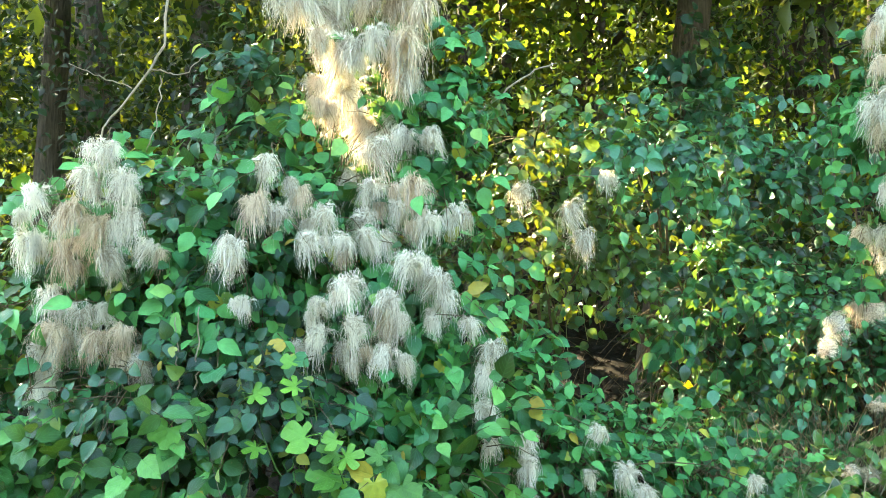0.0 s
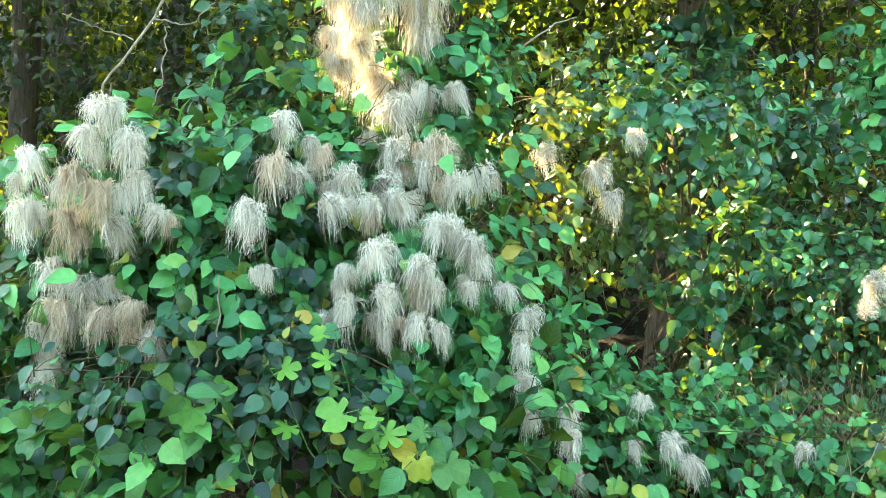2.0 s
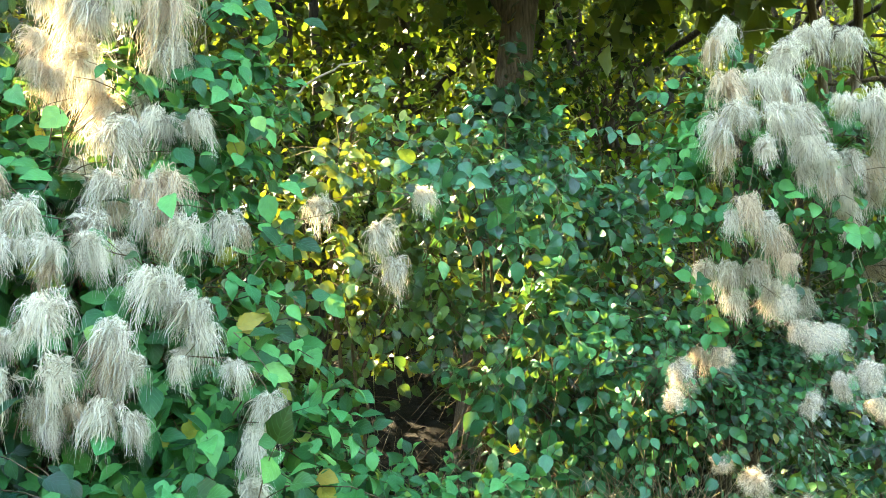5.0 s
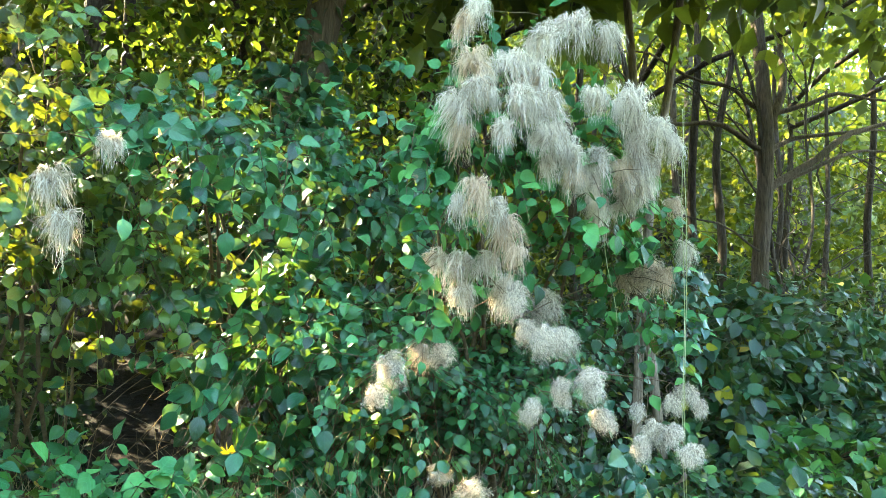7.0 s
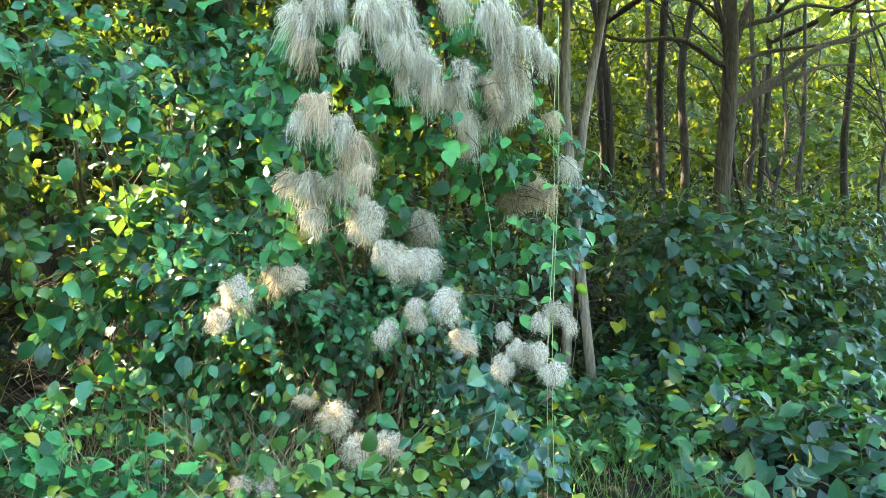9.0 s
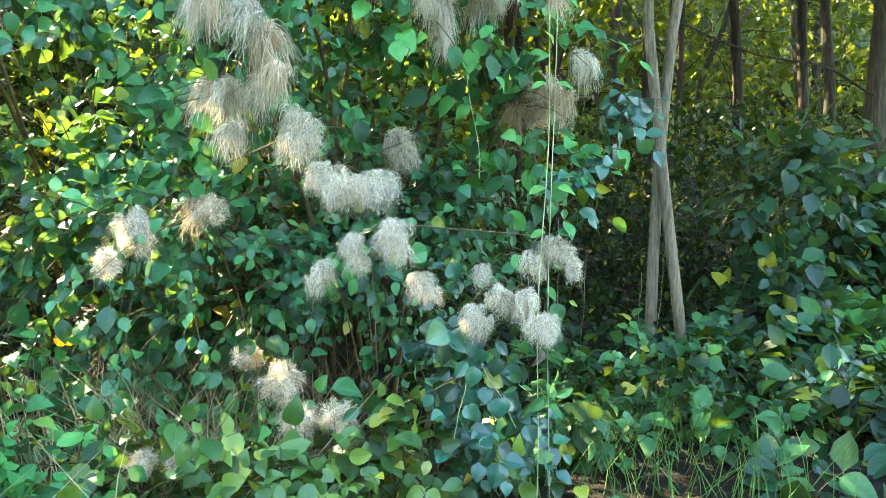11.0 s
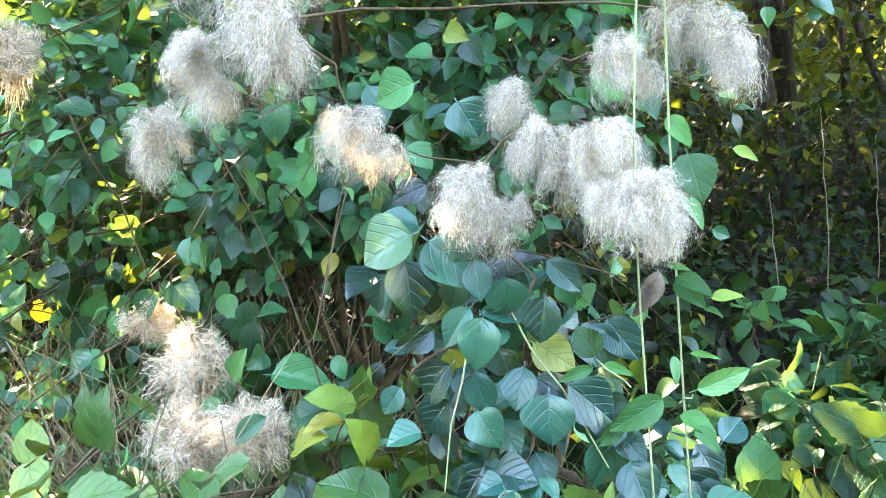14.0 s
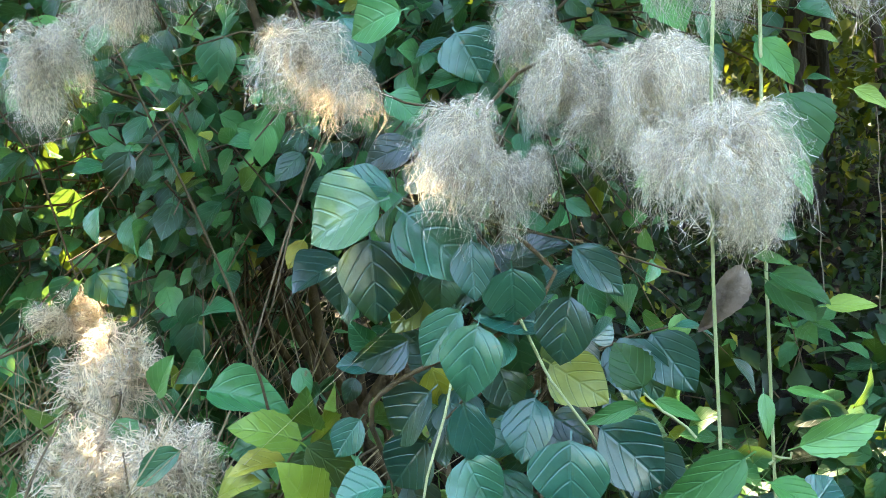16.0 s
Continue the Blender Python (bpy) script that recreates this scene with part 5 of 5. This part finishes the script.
placed_leaves(herb, [
    (1.943, 3.080, 0.937, 0.092, -0.003, -0.005, 0.46),
    (2.053, 3.120, 0.891, -0.087, -0.015, -0.019, 0.75),
    (2.106, 3.050, 0.913, -0.027, -0.008, -0.052, 0.72),
    (2.107, 3.000, 0.889, -0.054, 0.002, -0.014, 0.72),
    (1.912, 3.050, 0.930, 0.024, -0.022, 0.044, 0.65),
    (1.908, 3.030, 0.916, -0.017, -0.023, -0.026, 0.70),
    (1.780, 3.130, 1.069, 0.048, -0.018, -0.036, 0.85),
    (1.762, 3.140, 1.061, -0.049, -0.002, -0.042, 0.55),
    (2.022, 2.920, 0.913, -0.047, -0.007, -0.030, 0.50),
    (1.956, 2.920, 1.280, -0.028, -0.018, -0.031, 0.85),
    (2.114, 2.980, 0.868, -0.026, -0.015, -0.027, 0.70),
    (2.150, 3.000, 0.895, -0.020, -0.020, -0.031, 0.70),
], OVAL_NEAR + LANCE_NEAR, [FRESH[0], DOGWOOD[0]], 56)
for i, (x, y, z) in enumerate(((1.945, 3.08, 0.937), (2.053, 3.12, 0.891), (2.106, 3.0, 0.889), (1.912, 3.05, 0.93), (1.77, 3.135, 1.065), (1.956, 2.92, 1.28))):
    under("stem", tubes_mesh("stem", [(bow((2.0 + 0.03 * (i - 2), 3.15, ground_z(2.0, 3.15) - 0.03), (x, y, z), 0.05, 0.01, 9, i), (0.002, 0.001))], TWIG, 5), herb)

# ---- a strand of broad leaves that hangs before the dark hollow ----
strand = thing("hanging_vine", "vine strand with broad smooth leaves hanging before a dark hollow", "climbing plant", (0.54, 3.74, 1.86))
r = np.random.default_rng(57)
OVAL_WIDE = [leaf_shape(0.78, 0.42, 0.75, f, d, 8, 2, 0.0, 0.02) for f, d in ((0.12, 0.2), (0.2, 0.3))]
meshes = [fill_mesh("leaf", *shape, DOGWOOD[0]) for shape in OVAL_WIDE]
for a, b in (((0.523, 3.74, 1.857), (0.611, 3.72, 1.122)), ((0.603, 3.76, 1.827), (0.699, 3.73, 1.253))):
    pts = bow(a, b, 0, 0.015, 12, 5)
    under("stem", tubes_mesh("stem", [(pts, (0.0018, 0.001))], VINE, 5), strand)
    for k in range(3, 12):
        w = np.array([[0.8 * (-1) ** k + r.normal() * 0.3, -0.35, -0.7 + r.normal() * 0.2]])
        leaf = under("leaf", meshes[k % 2], strand)
        leaf.matrix_basis = Matrix(frames_of(pts[k][None], w, np.array([[0.0, -0.9, 0.6]]) + r.normal(size=(1, 3)) * 0.2, [r.uniform(0.055, 0.085)])[0].tolist())

# ---- a dead branch and bare twigs ----


def bare_branch(label, runs, material):
    root = thing("bare_branch", label, "branch", runs[0][0][0], "bare branches")
    for pts, rad in runs:
        fine = np.array([np.interp(np.linspace(0, 1, 14), np.linspace(0, 1, len(pts)), np.array(pts)[:, k]) for k in range(3)]).T
        under("twig", tubes_mesh("twig", [(fine + np.random.default_rng(5).normal(size=fine.shape) * 0.004, (rad, rad * 0.6))], material, 6), root)


bare_branch("bleached bare branch arching over the climber", [([(-0.86, 2.45, 2.60), (-0.88, 2.45, 2.32), (-0.92, 2.45, 2.22), (-1.02, 2.45, 2.11), (-1.08, 2.45, 2.02), (-1.10, 2.48, 1.85)], 0.0048), ([(-0.92, 2.45, 2.22), (-0.82, 2.44, 2.20), (-0.74, 2.44, 2.26)], 0.0026), ([(-0.98, 2.45, 2.16), (-1.08, 2.44, 2.20), (-1.18, 2.44, 2.24)], 0.0022), ([(-0.89, 2.45, 2.20), (-0.90, 2.44, 2.05), (-0.93, 2.44, 1.95)], 0.0022)], DRY_TWIG)
bare_branch("thin bare twig with curved end", [([(0.18, 3.25, 2.26), (0.29, 3.2, 2.34), (0.39, 3.2, 2.41), (0.5, 3.25, 2.45)], 0.005), ([(0.40, 3.2, 1.82), (0.41, 3.2, 1.76), (0.47, 3.2, 1.71), (0.55, 3.2, 1.66)], 0.003)], DRY_TWIG)
bare_branch("pale dead stems standing in the leaves", [([(-0.74, 2.32, 1.22), (-0.72, 2.3, 1.46)], 0.003), ([(-0.79, 2.32, 1.22), (-0.79, 2.3, 1.43)], 0.0025)], DRY_TWIG)

bare_branch("thin bare dead stems standing in deep shade", [([(2.95 + 0.17 * k, 4.55 + 0.12 * (k % 3), ground_z(2.95, 4.55)), (2.93 + 0.19 * k, 4.5 + 0.12 * (k % 3), 1.25 + 0.13 * ((k * 2) % 3))], 0.002) for k in range(5)], DRY_TWIG)

# ---- one yellow leaf on the bank ----
weed = thing("bank_weed", "weed with one bright yellow leaf among dry stems", "plant", (1.13, 3.74, ground_z(1.13, 3.74)))
under("stem", tubes_mesh("stem", [(bow((1.13, 3.74, ground_z(1.13, 3.74)), (1.13, 3.72, 1.04), 0, 0.01, 6, 1), (0.0025, 0.0015))], VINE, 5), weed)
leaf = under("leaf", fill_mesh("leaf", *lobed_shape(3, 0.25), YELLOW), weed, "bright yellow leaf")
leaf.matrix_basis = Matrix(frames_of(np.array([[1.13, 3.70, 1.05]]), np.array([[0.15, -0.25, -1.0]]), np.array([[0.1, -1.0, 0.3]]), [0.062])[0].tolist())

# ---- dry stems and grass on the bank ----


def blades(name, label, boxes, count, tall, width, material, seed, lean=0.35):
    r = np.random.default_rng(seed)
    root = thing(name, label, "grass", (boxes[0][0], boxes[0][2], 0), kind="stuff")
    V, Fc = [], []
    for i in range(count):
        b = boxes[int(r.integers(0, len(boxes)))]
        x, y = r.uniform(b[0], b[1]), r.uniform(b[2], b[3])
        p = np.array((x, y, ground_z(x, y) - 0.02))
        w = np.array((r.normal() * lean, r.normal() * lean - 0.1, 1.0))
        h = tall * r.uniform(0.5, 1.3)
        side = np.array((math.cos(a := r.uniform(0, 6.3)), math.sin(a), 0)) * width
        bend = np.array((r.normal(), r.normal(), -0.4)) * 0.35 * h
        k = len(V)
        for s in (0, 0.35, 0.7, 1.0):
            q = p + w * h * s + bend * s * s
            V += [q - side * (1 - 0.85 * s), q + side * (1 - 0.85 * s)]
        Fc += [(k + 2 * j, k + 2 * j + 1, k + 2 * j + 3, k + 2 * j + 2) for j in range(3)]
    under("blades", fill_mesh("blades", V, Fc, None, material), root, kind="stuff")
    return root


blades("dry_grass", "bleached dry stems and straw tangled on the bank", [(0.6, 2.0, 2.95, 3.5), (0.9, 1.9, 2.85, 3.25), (1.0, 1.5, 3.3, 3.8), (1.1, 1.75, 3.2, 3.5), (1.5, 1.9, 3.3, 3.5)], 600, 0.50, 0.0032, STRAW, 90)
blades("verge_grass", "green grass blades on the verge", [(0.5, 2.0, 2.4, 3.3), (-2.0, 0.5, 1.9, 2.4), (2.0, 3.4, 2.9, 3.8), (1.0, 1.9, 2.6, 3.2), (0.9, 1.9, 2.8, 3.2)], 2200, 0.28, 0.0024, GRASS, 91, 0.3)
blades("dry_stems", "thin dry upright stems round the dark hollow", [(0.25, 0.7, 3.75, 4.2), (0.95, 1.4, 3.7, 4.1), (1.3, 2.0, 3.5, 3.8)], 170, 0.62, 0.0024, STRAW, 92, 0.1)
